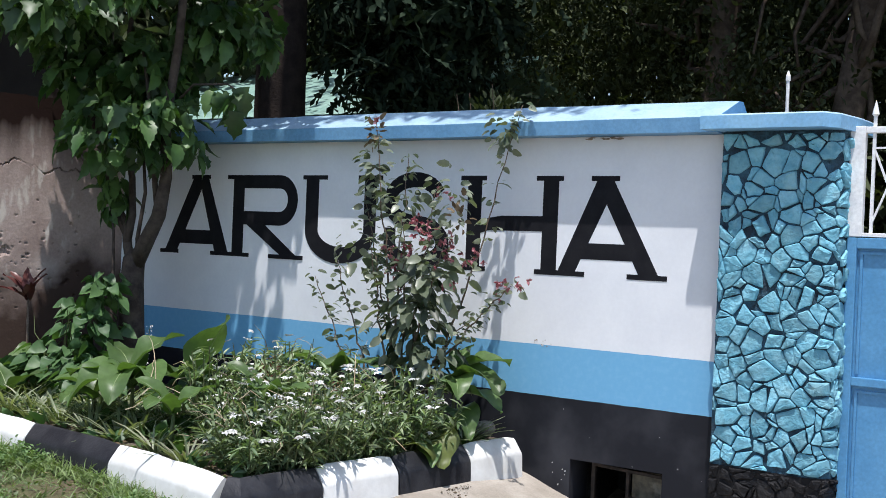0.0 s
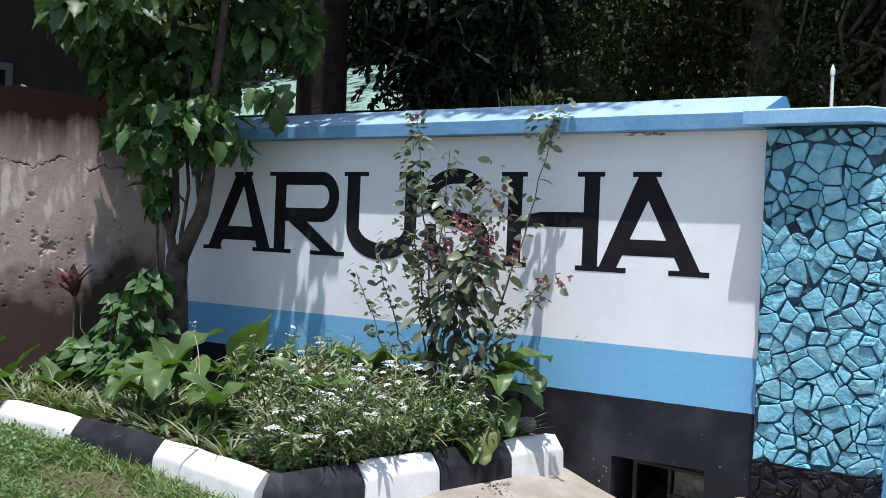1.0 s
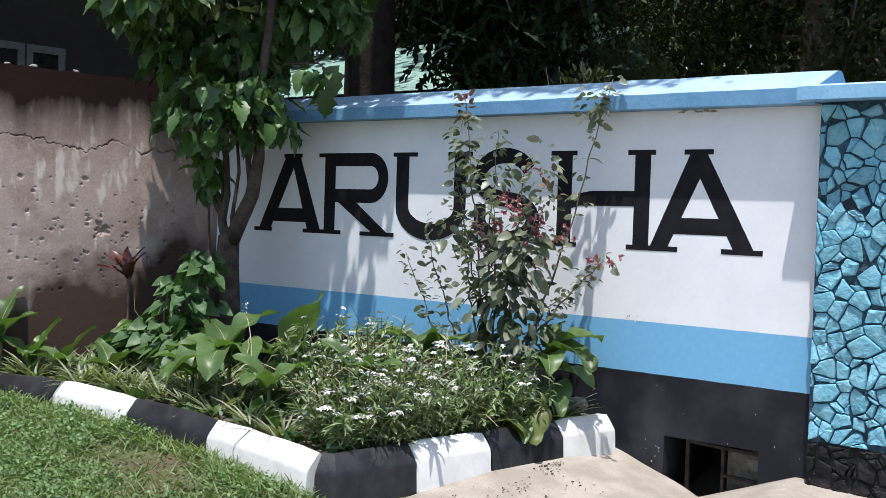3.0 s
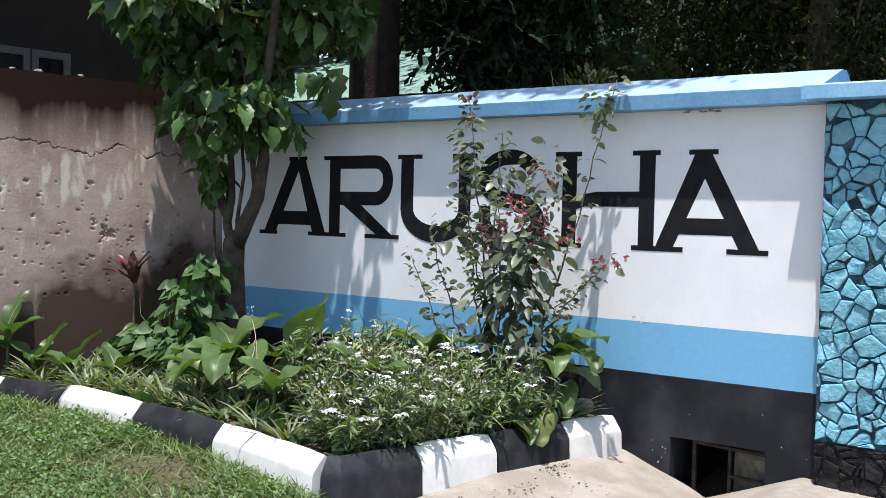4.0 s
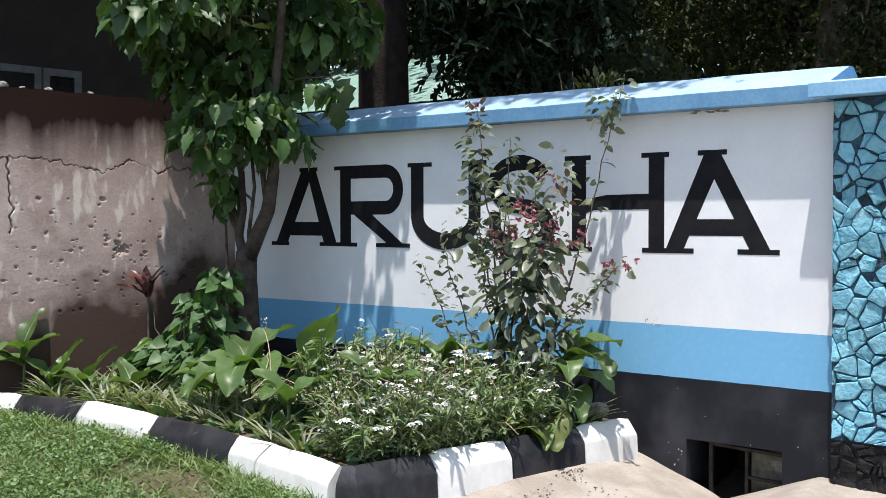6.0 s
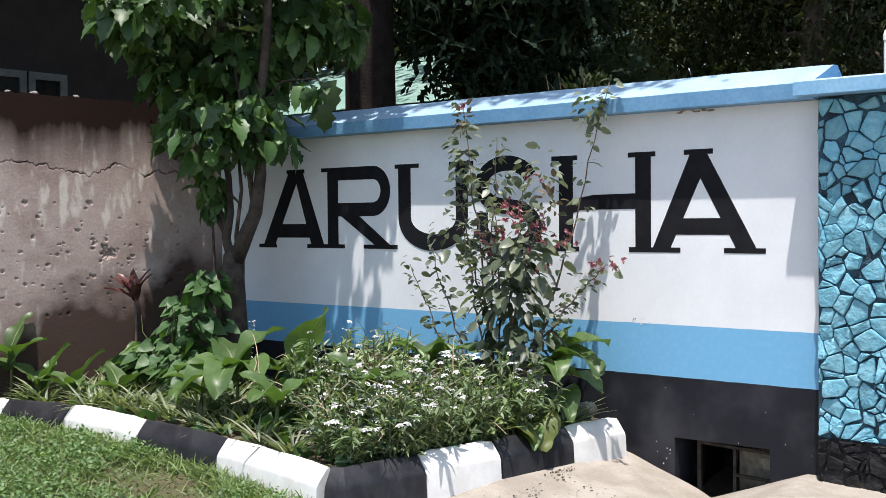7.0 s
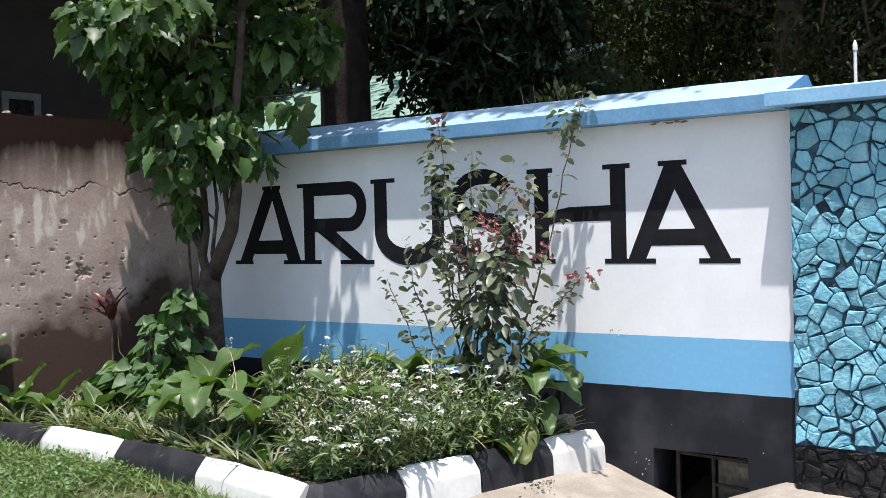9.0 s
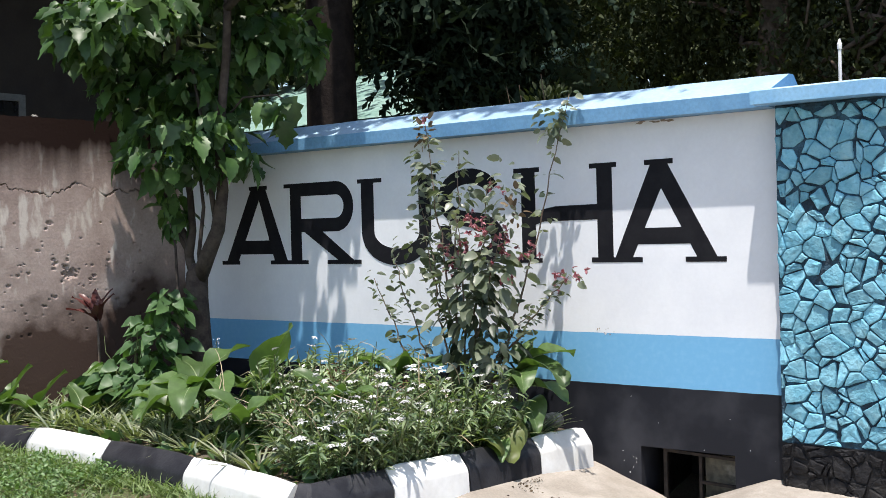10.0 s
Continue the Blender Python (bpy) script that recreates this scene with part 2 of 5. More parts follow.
def rough_plaster():
    """Old brown plaster: damp dark top with runs, pale patches, pits."""
    m = material("old_brown_plaster", (0.31, 0.235, 0.21), (0.41, 0.325, 0.295), 2.6, 0.95, 0.3, 60, depth=0.004, grime=(0.52, 0.44, 0.40), spec=0.05)
    n, l = m.node_tree.nodes, m.node_tree.links
    b = n["Principled BSDF"]
    base = b.inputs["Base Color"].links[0].from_socket
    geo = n.new("ShaderNodeNewGeometry")
    sep = n.new("ShaderNodeSeparateXYZ")
    l.new(geo.outputs["Position"], sep.inputs[0])
    mp = n.new("ShaderNodeMapping")
    mp.inputs["Scale"].default_value = (7, 7, 0.35)
    l.new(geo.outputs["Position"], mp.inputs[0])
    runs = n.new("ShaderNodeTexNoise")
    runs.inputs["Scale"].default_value, runs.inputs["Detail"].default_value = 1.0, 3
    l.new(mp.outputs[0], runs.inputs["Vector"])
    h = n.new("ShaderNodeMath")
    h.operation = "MULTIPLY_ADD"
    h.inputs[1].default_value = 0.36
    l.new(runs.outputs["Fac"], h.inputs[0]), l.new(sep.outputs["Z"], h.inputs[2])
    r = n.new("ShaderNodeMapRange")
    r.inputs[1].default_value, r.inputs[2].default_value = 1.85, 2.16
    l.new(h.outputs[0], r.inputs[0])
    x = n.new("ShaderNodeMix")
    x.data_type = "RGBA"
    l.new(r.outputs[0], x.inputs[0]), l.new(base, x.inputs[6])
    x.inputs[7].default_value = (0.022, 0.013, 0.011, 1)
    lime = n.new("ShaderNodeMapping")
    lime.inputs["Scale"].default_value = (13, 13, 4.5)
    l.new(geo.outputs["Position"], lime.inputs[0])
    wash = n.new("ShaderNodeTexNoise")
    wash.inputs["Scale"].default_value, wash.inputs["Detail"].default_value = 1.0, 9
    l.new(lime.outputs[0], wash.inputs["Vector"])
    pale = n.new("ShaderNodeMapRange")
    pale.inputs[1].default_value, pale.inputs[2].default_value, pale.inputs[4].default_value = 0.57, 0.67, 0.95
    # the limewash splashes lie thickest in one patch under the crack
    off, gap, near = n.new("ShaderNodeVectorMath"), n.new("ShaderNodeVectorMath"), n.new("ShaderNodeMapRange")
    off.operation, gap.operation = "MULTIPLY", "DISTANCE"
    off.inputs[1].default_value = (0, 2.6, 5.5)
    gap.inputs[1].default_value = (0, -1.03 * 2.6, 1.50 * 5.5)
    near.inputs[2].default_value, near.inputs[3].default_value, near.inputs[4].default_value = 1.5, 0.14, -0.03
    both = n.new("ShaderNodeMath")
    l.new(geo.outputs["Position"], off.inputs[0]), l.new(off.outputs[0], gap.inputs[0])
    l.new(gap.outputs["Value"], near.inputs[0])
    l.new(near.outputs[0], both.inputs[0]), l.new(wash.outputs["Fac"], both.inputs[1])
    l.new(both.outputs[0], pale.inputs[0])
    x0 = n.new("ShaderNodeMix")
    x0.data_type = "RGBA"
    l.new(pale.outputs[0], x0.inputs[0]), l.new(base, x0.inputs[6])
    x0.inputs[7].default_value = (0.56, 0.50, 0.455, 1)
    l.new(x0.outputs[2], x.inputs[6])
    low = n.new("ShaderNodeTexNoise")
    low.inputs["Scale"].default_value, low.inputs["Detail"].default_value = 2.6, 8
    l.new(geo.outputs["Position"], low.inputs["Vector"])
    h2 = n.new("ShaderNodeMath")
    h2.operation = "MULTIPLY_ADD"
    h2.inputs[1].default_value = -1.1
    # the dark foot stands higher towards the painted wall: damp, with tree shade painted in
    rise = n.new("ShaderNodeMath")
    rise.operation, rise.inputs[1].default_value = "MULTIPLY_ADD", -0.35
    l.new(sep.outputs["Y"], rise.inputs[0]), l.new(sep.outputs["Z"], rise.inputs[2])
    l.new(low.outputs["Fac"], h2.inputs[0]), l.new(rise.outputs[0], h2.inputs[2])
    r2 = n.new("ShaderNodeMapRange")
    r2.inputs[1].default_value, r2.inputs[2].default_value = 0.70, 0.46
    l.new(h2.outputs[0], r2.inputs[0])
    x2 = n.new("ShaderNodeMix")
    x2.data_type = "RGBA"
    l.new(r2.outputs[0], x2.inputs[0]), l.new(x.outputs[2], x2.inputs[6])
    x2.inputs[7].default_value = (0.068, 0.045, 0.037, 1)
    l.new(x2.outputs[2], b.inputs["Base Color"])
    return m


BLUE_TOP, BLACK_TOP = 0.75, 0.477
M_WALL = banded_wall()
M_PLASTER = rough_plaster()


# ---- building helpers ----
def part(name, bm, mat, parent=None, label="", smooth=False, kind=""):
    me = bpy.data.meshes.new(name)
    bmesh.ops.recalc_face_normals(bm, faces=bm.faces)
    bm.to_mesh(me)
    bm.free()
    me.materials.append(mat)
    if smooth:
        me.shade_smooth()
    ob = new(name, me)
    if parent:
        ob.parent = parent
    return tagged(ob, label, kind=kind)


def thing(name, label, category, at=(0, 0, 0), group="", kind=""):
    ob = new(name)
    ob.empty_display_size = 0.1
    ob.location = at
    return tagged(ob, label, category, group, kind)


def box(bm, x0, x1, y0, y1, z0, z1, bevel=0.0):
    g = bmesh.ops.create_cube(bm, size=1, matrix=Matrix.LocRotScale(((x0 + x1) / 2, (y0 + y1) / 2, (z0 + z1) / 2), None, (x1 - x0, y1 - y0, z1 - z0)))
    if bevel:
        es = {e for v in g["verts"] for e in v.link_edges}
        bmesh.ops.bevel(bm, geom=list(es), offset=bevel, segments=2, affect="EDGES", profile=0.6)
    return bm


def boxes(*rows, bevel=0.0):
    bm = bmesh.new()
    for r in rows:
        box(bm, *r, bevel=bevel)
    return bm


def bar(bm, a, b, w, d=None, up=(0, -1, 0)):
    """A straight bar of section w x d from a to b."""
    a, b = Vector(a), Vector(b)
    ax = (b - a).normalized()
    s = ax.cross(Vector(up)).normalized()
    u = s.cross(ax)
    d = d or w
    ring = [[bm.verts.new(p + s * i * w / 2 + u * j * d / 2) for i, j in ((-1, -1), (1, -1), (1, 1), (-1, 1))] for p in (a, b)]
    for i in range(4):
        bm.faces.new((ring[0][i], ring[0][(i + 1) % 4], ring[1][(i + 1) % 4], ring[1][i]))
    bm.faces.new(ring[0][::-1]), bm.faces.new(ring[1])
    return bm


def tube(bm, pts, radii, sides=7, rough=0.0):
    """A tapered limb through points."""
    pts = [Vector(p) for p in pts]
    rings = []
    side = Vector((1, 0.2, 0.1))
    for i, (p, r) in enumerate(zip(pts, radii)):
        ax = (pts[min(i + 1, len(pts) - 1)] - pts[max(i - 1, 0)]).normalized()
        s = (side - ax * side.dot(ax)).normalized()
        u = ax.cross(s)
        side = s
        rings.append([bm.verts.new(p + (s * math.cos(a) + u * math.sin(a)) * r * (1 + rough * random.uniform(-1, 1))) for a in (2 * math.pi * k / sides for k in range(sides))])
    for q, w in zip(rings, rings[1:]):
        for k in range(sides):
            bm.faces.new((q[k], q[(k + 1) % sides], w[(k + 1) % sides], w[k]))
    bm.faces.new(rings[0][::-1]), bm.faces.new(rings[-1])
    return bm


def curve_pts(a, b, sag=0.0, n=6, wob=0.0):
    a, b = Vector(a), Vector(b)
    out = []
    for i in range(n):
        f = i / (n - 1)
        p = a.lerp(b, f) + Vector((0, 0, sag * 4 * f * (1 - f)))
        if 0 < i:
            p += Vector([random.uniform(-wob, wob) for _ in range(3)])
        out.append(p)
    return out


# leaf shapes: half outlines (across, along), both in parts of the length; fold: lift of the rim; droop: bend of the tip
def leaf_shape(half, fold=0.12, droop=0.25):
    """Vertices and triangles of a leaf with a folded midrib, base at 0, tip at y = 1."""
    v, f = [], []
    for a, s in half:
        z = -droop * s * s
        v += [(0, s, z), (-a, s, z + fold * a), (a, s, z + fold * a)]
    for i in range(len(half) - 1):
        m0, m1 = 3 * i, 3 * i + 3
        for k in (1, 2):
            q = [(m0, m0 + k, m1 + k), (m0, m1 + k, m1)]
            f += q if k == 2 else [t[::-1] for t in q]
    return np.array(v, float), np.array(f, int)


TOOTHED = leaf_shape([(0.0, 0), (0.20, 0.06), (0.26, 0.2), (0.24, 0.24), (0.33, 0.4), (0.28, 0.45), (0.28, 0.6), (0.20, 0.64), (0.17, 0.78), (0.09, 0.82), (0.0, 1)], 0.35, 0.45)
OVAL = leaf_shape([(0.0, 0), (0.2, 0.18), (0.3, 0.45), (0.2, 0.75), (0.0, 1)], 0.3, 0.2)
NARROW = leaf_shape([(0.02, 0), (0.11, 0.35), (0.09, 0.7), (0.0, 1)], 0.5, 0.25)
BLADE = leaf_shape([(0.035, 0), (0.035, 0.4), (0.025, 0.75), (0.0, 1)], 0.5, 0.5)
LOBED = leaf_shape([(0.0, 0), (0.30, 0.06), (0.22, 0.25), (0.40, 0.42), (0.24, 0.56), (0.26, 0.72), (0.08, 0.84), (0.0, 1)], 0.35, 0.25)
HEART = leaf_shape([(0.0, 0), (0.30, -0.05), (0.40, 0.2), (0.28, 0.55), (0.0, 1)], 0.25, 0.2)
CARD = leaf_shape([(0.0, 0), (0.22, 0.4), (0.0, 1)], 0.3, 0.15)
ROUND = leaf_shape([(0.0, 0), (0.22, 0.12), (0.31, 0.45), (0.2, 0.8), (0.0, 1)], 0.3, 0.3)
SPRAY = leaf_shape([(0.0, 0), (0.10, 0.25), (0.03, 0.3), (0.16, 0.55), (0.03, 0.6), (0.10, 0.85), (0.0, 1)], 0.2, 0.3)


def leaves(name, mat, shape, pos, way, size, parent=None, label="", kind="", roll=0.6, seed=0, face=None):
    """One mesh of many leaves: bases pos, directions way, lengths size."""
    rng = np.random.default_rng(seed + len(pos))
    pos, way = np.asarray(pos, float), np.asarray(way, float)
    n = len(pos)
    size = np.broadcast_to(np.asarray(size, float), (n,))
    y = way / np.linalg.norm(way, axis=1, keepdims=True)
    up = (np.array([0, 0, 1.0]) if face is None else np.asarray(face, float)) + rng.normal(0, roll, (n, 3))
    x = np.cross(y, up)
    x /= np.linalg.norm(x, axis=1, keepdims=True) + 1e-9
    z = np.cross(x, y)
    v, f = shape
    P = pos[:, None, :] + size[:, None, None] * (v[None, :, 0:1] * x[:, None, :] + v[None, :, 1:2] * y[:, None, :] + v[None, :, 2:3] * z[:, None, :])
    F = (f[None] + (np.arange(n) * len(v))[:, None, None]).reshape(-1, 3)
    me = bpy.data.meshes.new(name)
    me.vertices.add(n * len(v))
    me.vertices.foreach_set("co", P.ravel())
    me.loops.add(F.size)
    me.loops.foreach_set("vertex_index", F.ravel().astype(np.int32))
    me.polygons.add(len(F))
    me.polygons.foreach_set("loop_start", np.arange(0, F.size, 3, dtype=np.int32))
    me.update(calc_edges=True)
    me.validate()
    me.materials.append(mat)
    ob = new(name, me)
    if parent:
        ob.parent = parent
    return tagged(ob, label, kind=kind)


def blob_points(rng, blobs, shell=0.0):
    """Points and outward directions in ellipsoids (centre, radii, count)."""
    P, W = [], []
    for c, r, n in blobs:
        d = rng.normal(size=(n, 3))
        d /= np.linalg.norm(d, axis=1, keepdims=True)
        rad = (shell + (1 - shell) * rng.random((n, 1))) ** (1 / 2)
        P.append(np.array(c) + d * rad * np.array(r))
        W.append(d)
    return np.concatenate(P), np.concatenate(W)


# ---- ground, apron, bed ----
def sheet(name, mat, xs, ys, height, label, kind="structure", category=""):
    bm = bmesh.new()
    g = [[bm.verts.new((x, y, height(x, y))) for y in ys] for x in xs]
    for i in range(len(xs) - 1):
        for j in range(len(ys) - 1):
            bm.faces.new((g[i][j], g[i + 1][j], g[i + 1][j + 1], g[i][j + 1]))
    ob = part(name, bm, mat, smooth=True)
    return tagged(ob, label, category, kind=kind)


def spread(a, b, n):
    return [a + (b - a) * i / n for i in range(n + 1)]


def lawn_rise(x, y):
    """The lawn banks up a little towards the kerb."""
    return 0.10 * max(0.0, min(1.0, (-1.12 - x) / 0.3)) * math.exp(-((y + 1.7) / 0.55) ** 2)


far_x = [-600, -200, -60, -20] + spread(-9, 5, 56) + [20, 60, 200, 600]
far_y = [-600, -200, -60, -20] + spread(-8, 6, 56) + [12, 30, 90, 250, 600]
sheet("ground", M_GROUND, far_x, far_y, lambda x, y: -0.02 + 0.015 * noise.noise((x * 1.5, y * 1.5, 0)) + lawn_rise(x, y) - 0.28 * math.exp(-((x + 0.55) / 0.5) ** 2 - (y / 0.6) ** 2),
      "patchy grass and brown dirt ground", category="ground")


def apron_height(x, y):
    if x > -0.565:
        dip = min(0.058 - 0.03 * max(0.0, x), -0.135 + 0.375 * (x + 0.565))
    else:
        dip = -0.135 + 0.15 * (1 - math.exp((x + 0.565) / 0.27))
    fillet = 0.06 * math.exp(-((x + 1.12) / 0.2) ** 2) * max(0.25, min(1.0, 1.0 - (-1.0 - y) / 0.8))  # mortar run up to the kerb
    return 0.004 + fillet + dip * math.exp(-(max(0.0, -y) / 0.55) ** 2) + 0.004 * noise.noise((x * 3, y * 3, 2))


# extended far beyond the view to bounce sunlight up onto the shaded wall
sheet("pavement", M_CONCRETE, spread(-1.21, 0.6, 120) + spread(0.8, 11.0, 24), spread(-22.0, -2.5, 24) + spread(-2.4, -0.002, 70), apron_height, "worn sandy concrete apron sloping to a drain", category="pavement")


# kerb line: rear top edge of the stones, from the house wall to the corner and back to the painted wall
KERB_FRONT = [(-5.08, -1.67), (-4.53, -1.64), (-3.86, -1.61), (-3.07, -1.65), (-2.29, -1.725), (-1.40, -1.89)]
KERB_SIDE = [(-1.335, -1.80), (-1.305, -1.46), (-1.235, -0.99), (-1.175, -0.46), (-1.105, -0.06)]
SECTION = [(0.0, -0.15), (0.0, 0.228), (0.004, 0.239), (0.012, 0.245), (0.026, 0.242), (0.036, 0.233), (0.074, 0.187), (0.083, 0.174), (0.088, 0.158), (0.105, -0.15)]


def kerb_drop(x):
    """The kerb sinks a little towards the brown wall."""
    return 0.045 * max(0.0, min(1.2, (-3.8 - x) / 1.0))


def kerb(points, white, label):
    """A kerb stone along points: rear top edge; its face turns away from the bed, on the right of the way."""
    bm = bmesh.new()
    rings = []
    n = len(points)
    fine = []
    for i in range(n - 1):
        for k in range(6):
            fine.append((Vector((*points[i], 0)).lerp(Vector((*points[i + 1], 0)), k / 6)))
    fine.append(Vector((*points[-1], 0)))
    for i, p in enumerate(fine):
        after = (fine[min(i + 1, len(fine) - 1)] - fine[min(i, len(fine) - 2)]).normalized()
        before = (fine[max(i, 1)] - fine[max(i - 1, 0)]).normalized()
        way = (after + before).normalized()
        out = Vector((way.y, -way.x, 0)) / way.dot(after)  # mitred at a bend
        end = 0.006 if i in (0, len(fine) - 1) else 0
        q = p + way * (0.004 if i == 0 else -0.004 if i == len(fine) - 1 else 0)
        rings.append([bm.verts.new(q + out * (w - (end if w > 0.02 else -end)) + Vector((0, 0, z - kerb_drop(q.x) - end * (z > 0) + 0.007 * noise.noise((q.x * 7, q.y * 7, w * 15))))) for w, z in SECTION])
    for a, b in zip(rings, rings[1:]):
        for k in range(len(SECTION) - 1):
            bm.faces.new((a[k], a[k + 1], b[k + 1], b[k]))
    bm.faces.new(rings[0]), bm.faces.new(rings[-1][::-1])
    ob = part("kerb_stone", bm, M_KERBW if white else M_KERBB, smooth=True)
    ob.data.set_sharp_from_angle(angle=radians(26))
    return tagged(ob, label, "kerb stone", "kerb stones round the flower bed")


for i in range(5):
    kerb(KERB_FRONT[i:i + 2], i % 2 == 0, ("white" if i % 2 == 0 else "black") + "-painted concrete kerb stone between lawn and flower bed")
kerb([KERB_FRONT[5], (-1.350, -1.875), KERB_SIDE[1]], False, "black-painted corner kerb stone of the flower bed")
for i in (1, 2, 3):
    kerb(KERB_SIDE[i:i + 2], i != 2, ("white" if i != 2 else "black") + "-painted concrete kerb stone beside the concrete apron")


def bed_height(x, y):
    return 0.19 - kerb_drop(x) + 0.03 * noise.noise((x * 3, y * 3, 5)) + 0.05 * max(0, (y + 1.2)) * 0.4


def bed_front(x):
    for (a, ya), (b, yb) in zip(KERB_FRONT, KERB_FRONT[1:]):
        if x <= b:
            return ya + (yb - ya) * (x - a) / (b - a)
    return -1.86


bm = bmesh.new()
cols = []
for x in spread(-5.0, -1.12, 60):
    edge = bed_front(x) + 0.01
    if x > -1.36:
        edge = max(edge, (x + 1.36) / 0.26 * 1.74 - 1.80)
    cols.append([bm.verts.new((x, y, bed_height(x, y))) for y in spread(min(edge, -0.02), 0.0, 24)])
for a, b in zip(cols, cols[1:]):
    for j in range(24):
        bm.faces.new((a[j], b[j], b[j + 1], a[j + 1]))
tagged(part("flower_bed_soil", bm, M_SOIL, smooth=True), "dark moist garden soil inside the kerb", "soil", kind="structure")

# ---- painted wall with drain opening ----
WL, WT = -4.48, 0.2
HOLE = (-0.775, -0.245, 0.158)
wall = part("wall_painted", boxes((WL, HOLE[0], 0, WT, -0.4, 1.87), (HOLE[1], 0.058, 0, WT, -0.4, 1.87), (HOLE[0], HOLE[1], 0, WT, HOLE[2], 1.87)), M_WALL)
tagged(wall, "white wall with sky-blue band and black foot", "wall", kind="structure")

bm = bmesh.new()
prof = [(-0.12, 1.872), (-0.126, 1.945), (-0.115, 1.952), (0.07, 2.045), (0.12, 2.045), (0.32, 1.95), (0.32, 1.872)]
rings = []
for x in spread(WL - 0.06, -0.02, 40) + [0.02]:
    last = x > 0
    rings.append([bm.verts.new((x + (0.03 if last and z > 2 else 0), y, z + 0.004 * noise.noise((x * 4, y * 8, z)) - (0.002 if last else 0))) for y, z in prof])
for a, b in zip(rings, rings[1:]):
    for k in range(len(prof)):
        f = bm.faces.new((a[k], a[(k + 1) % len(prof)], b[(k + 1) % len(prof)], b[k]))
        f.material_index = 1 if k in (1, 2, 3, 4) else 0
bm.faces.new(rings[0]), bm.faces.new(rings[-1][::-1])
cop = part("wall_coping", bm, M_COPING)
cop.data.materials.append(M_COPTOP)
tagged(cop, "pitched wall coping, blue fascia and pale blue top", "coping", kind="structure")

# opening: sides, dark culvert, bars and rubble
bm = boxes((HOLE[0] - 0.1, HOLE[1] + 0.1, 0.62, 0.7, -0.5, 0.3), (HOLE[0] - 0.1, HOLE[0] - 0.02, WT, 0.62, -0.5, 0.3), (HOLE[1] + 0.02, HOLE[1] + 0.1, WT, 0.62, -0.5, 0.3),
           (HOLE[0] - 0.1, HOLE[1] + 0.1, WT, 0.7, 0.3, 0.36), (HOLE[0] - 0.1, HOLE[1] + 0.1, 0.0, 0.7, -0.5, -0.3))
tagged(part("drain_culvert", bm, M_PLINTH), "dark concrete drain chamber behind the wall opening", "drain", kind="structure")
grate = thing("drain_grate", "rusty dark iron drain grate in the black wall foot", "drain grate", (-0.46, 0.06, -0.3))
for a, b, w in (((-0.20, 0, 0.44), (0.215, 0, 0.425), 0.016), ((0.0, 0, 0.292), (0.215, 0, 0.285), 0.014), ((0.0, 0, 0), (0.0, 0, 0.44), 0.016), ((-0.20, 0, 0), (-0.20, 0, 0.45), 0.02), ((0.2, 0, 0), (0.2, 0, 0.44), 0.016)):
    part("bar", bar(bmesh.new(), a, b, w, 0.02, (0, -1, 0.01)), M_RUST, grate)
part("backing_panel", boxes((0.0, 0.2, 0.05, 0.07, 0.0, 0.43)), material("grimy_panel", (0.05, 0.05, 0.04), (0.14, 0.125, 0.09), 9, 0.5, 0.6, 40, grime=(0.36, 0.34, 0.29)), grate, "grimy olive backing panel")


# ---- lettering ----
def strokes(name, polys, x0, label):
    bm = bmesh.new()
    for i, p in enumerate(polys):
        d = 0.0012 + 0.0002 * i
        vs = [bm.verts.new((x0 + u, -d, BOT + w * CAP)) for u, w in p]
        f = bm.faces.new(vs)
        back = [bm.verts.new((v.co.x, 0.004, v.co.z)) for v in vs]
        for k in range(len(vs)):
            bm.faces.new((vs[k], vs[(k + 1) % len(vs)], back[(k + 1) % len(vs)], back[k]))
    bmesh.ops.triangulate(bm, faces=[f for f in bm.faces if len(f.verts) > 4])
    return part(name, bm, M_LETTER, sign, label)


def band(pts, wide):
    """Stroke of a brush of varying width through points: a list of quads."""
    pts = [Vector(p) for p in pts]
    wide = wide if isinstance(wide, (list, tuple)) else [wide] * len(pts)
    L, R = [], []
    for i, p in enumerate(pts):
        d = pts[min(i + 1, len(pts) - 1)] - pts[max(i - 1, 0)]
        d = Vector((d.x, d.y * CAP)).normalized()
        s = Vector((-d.y, d.x / CAP)) * wide[i] / 2
        L.append(p + s), R.append(p - s)
    return [[L[i], L[i + 1], R[i + 1], R[i]] for i in range(len(pts) - 1)]


def rect(a, b, c, d):
    return [(a, c), (b, c), (b, d), (a, d)]


def arc(cx, cz, rx, rz, a0, a1, n=10):
    return [(cx + rx * math.cos(radians(a0 + (a1 - a0) * i / n)), cz + rz * math.sin(radians(a0 + (a1 - a0) * i / n))) for i in range(n + 1)]


BOT, CAP = 1.13, 0.535
sign = thing("sign_lettering", "black slab-serif place name painted on the white wall", "lettering", (0, 0, 0))
A1 = [[(0.05, 0.04), (0.17, 0.04), (0.392, 0.82), (0.315, 0.97)], [(0.315, 0.97), (0.392, 0.82), (0.535, 0.04), (0.66, 0.04), (0.455, 0.97)], rect(0.20, 0.52, 0.13, 0.305),
      rect(0.0, 0.184, 0.0, 0.05), rect(0.495, 0.69, 0.0, 0.05), rect(0.295, 0.474, 0.95, 1.0)]
strokes("letter_a", A1, -4.067, "")
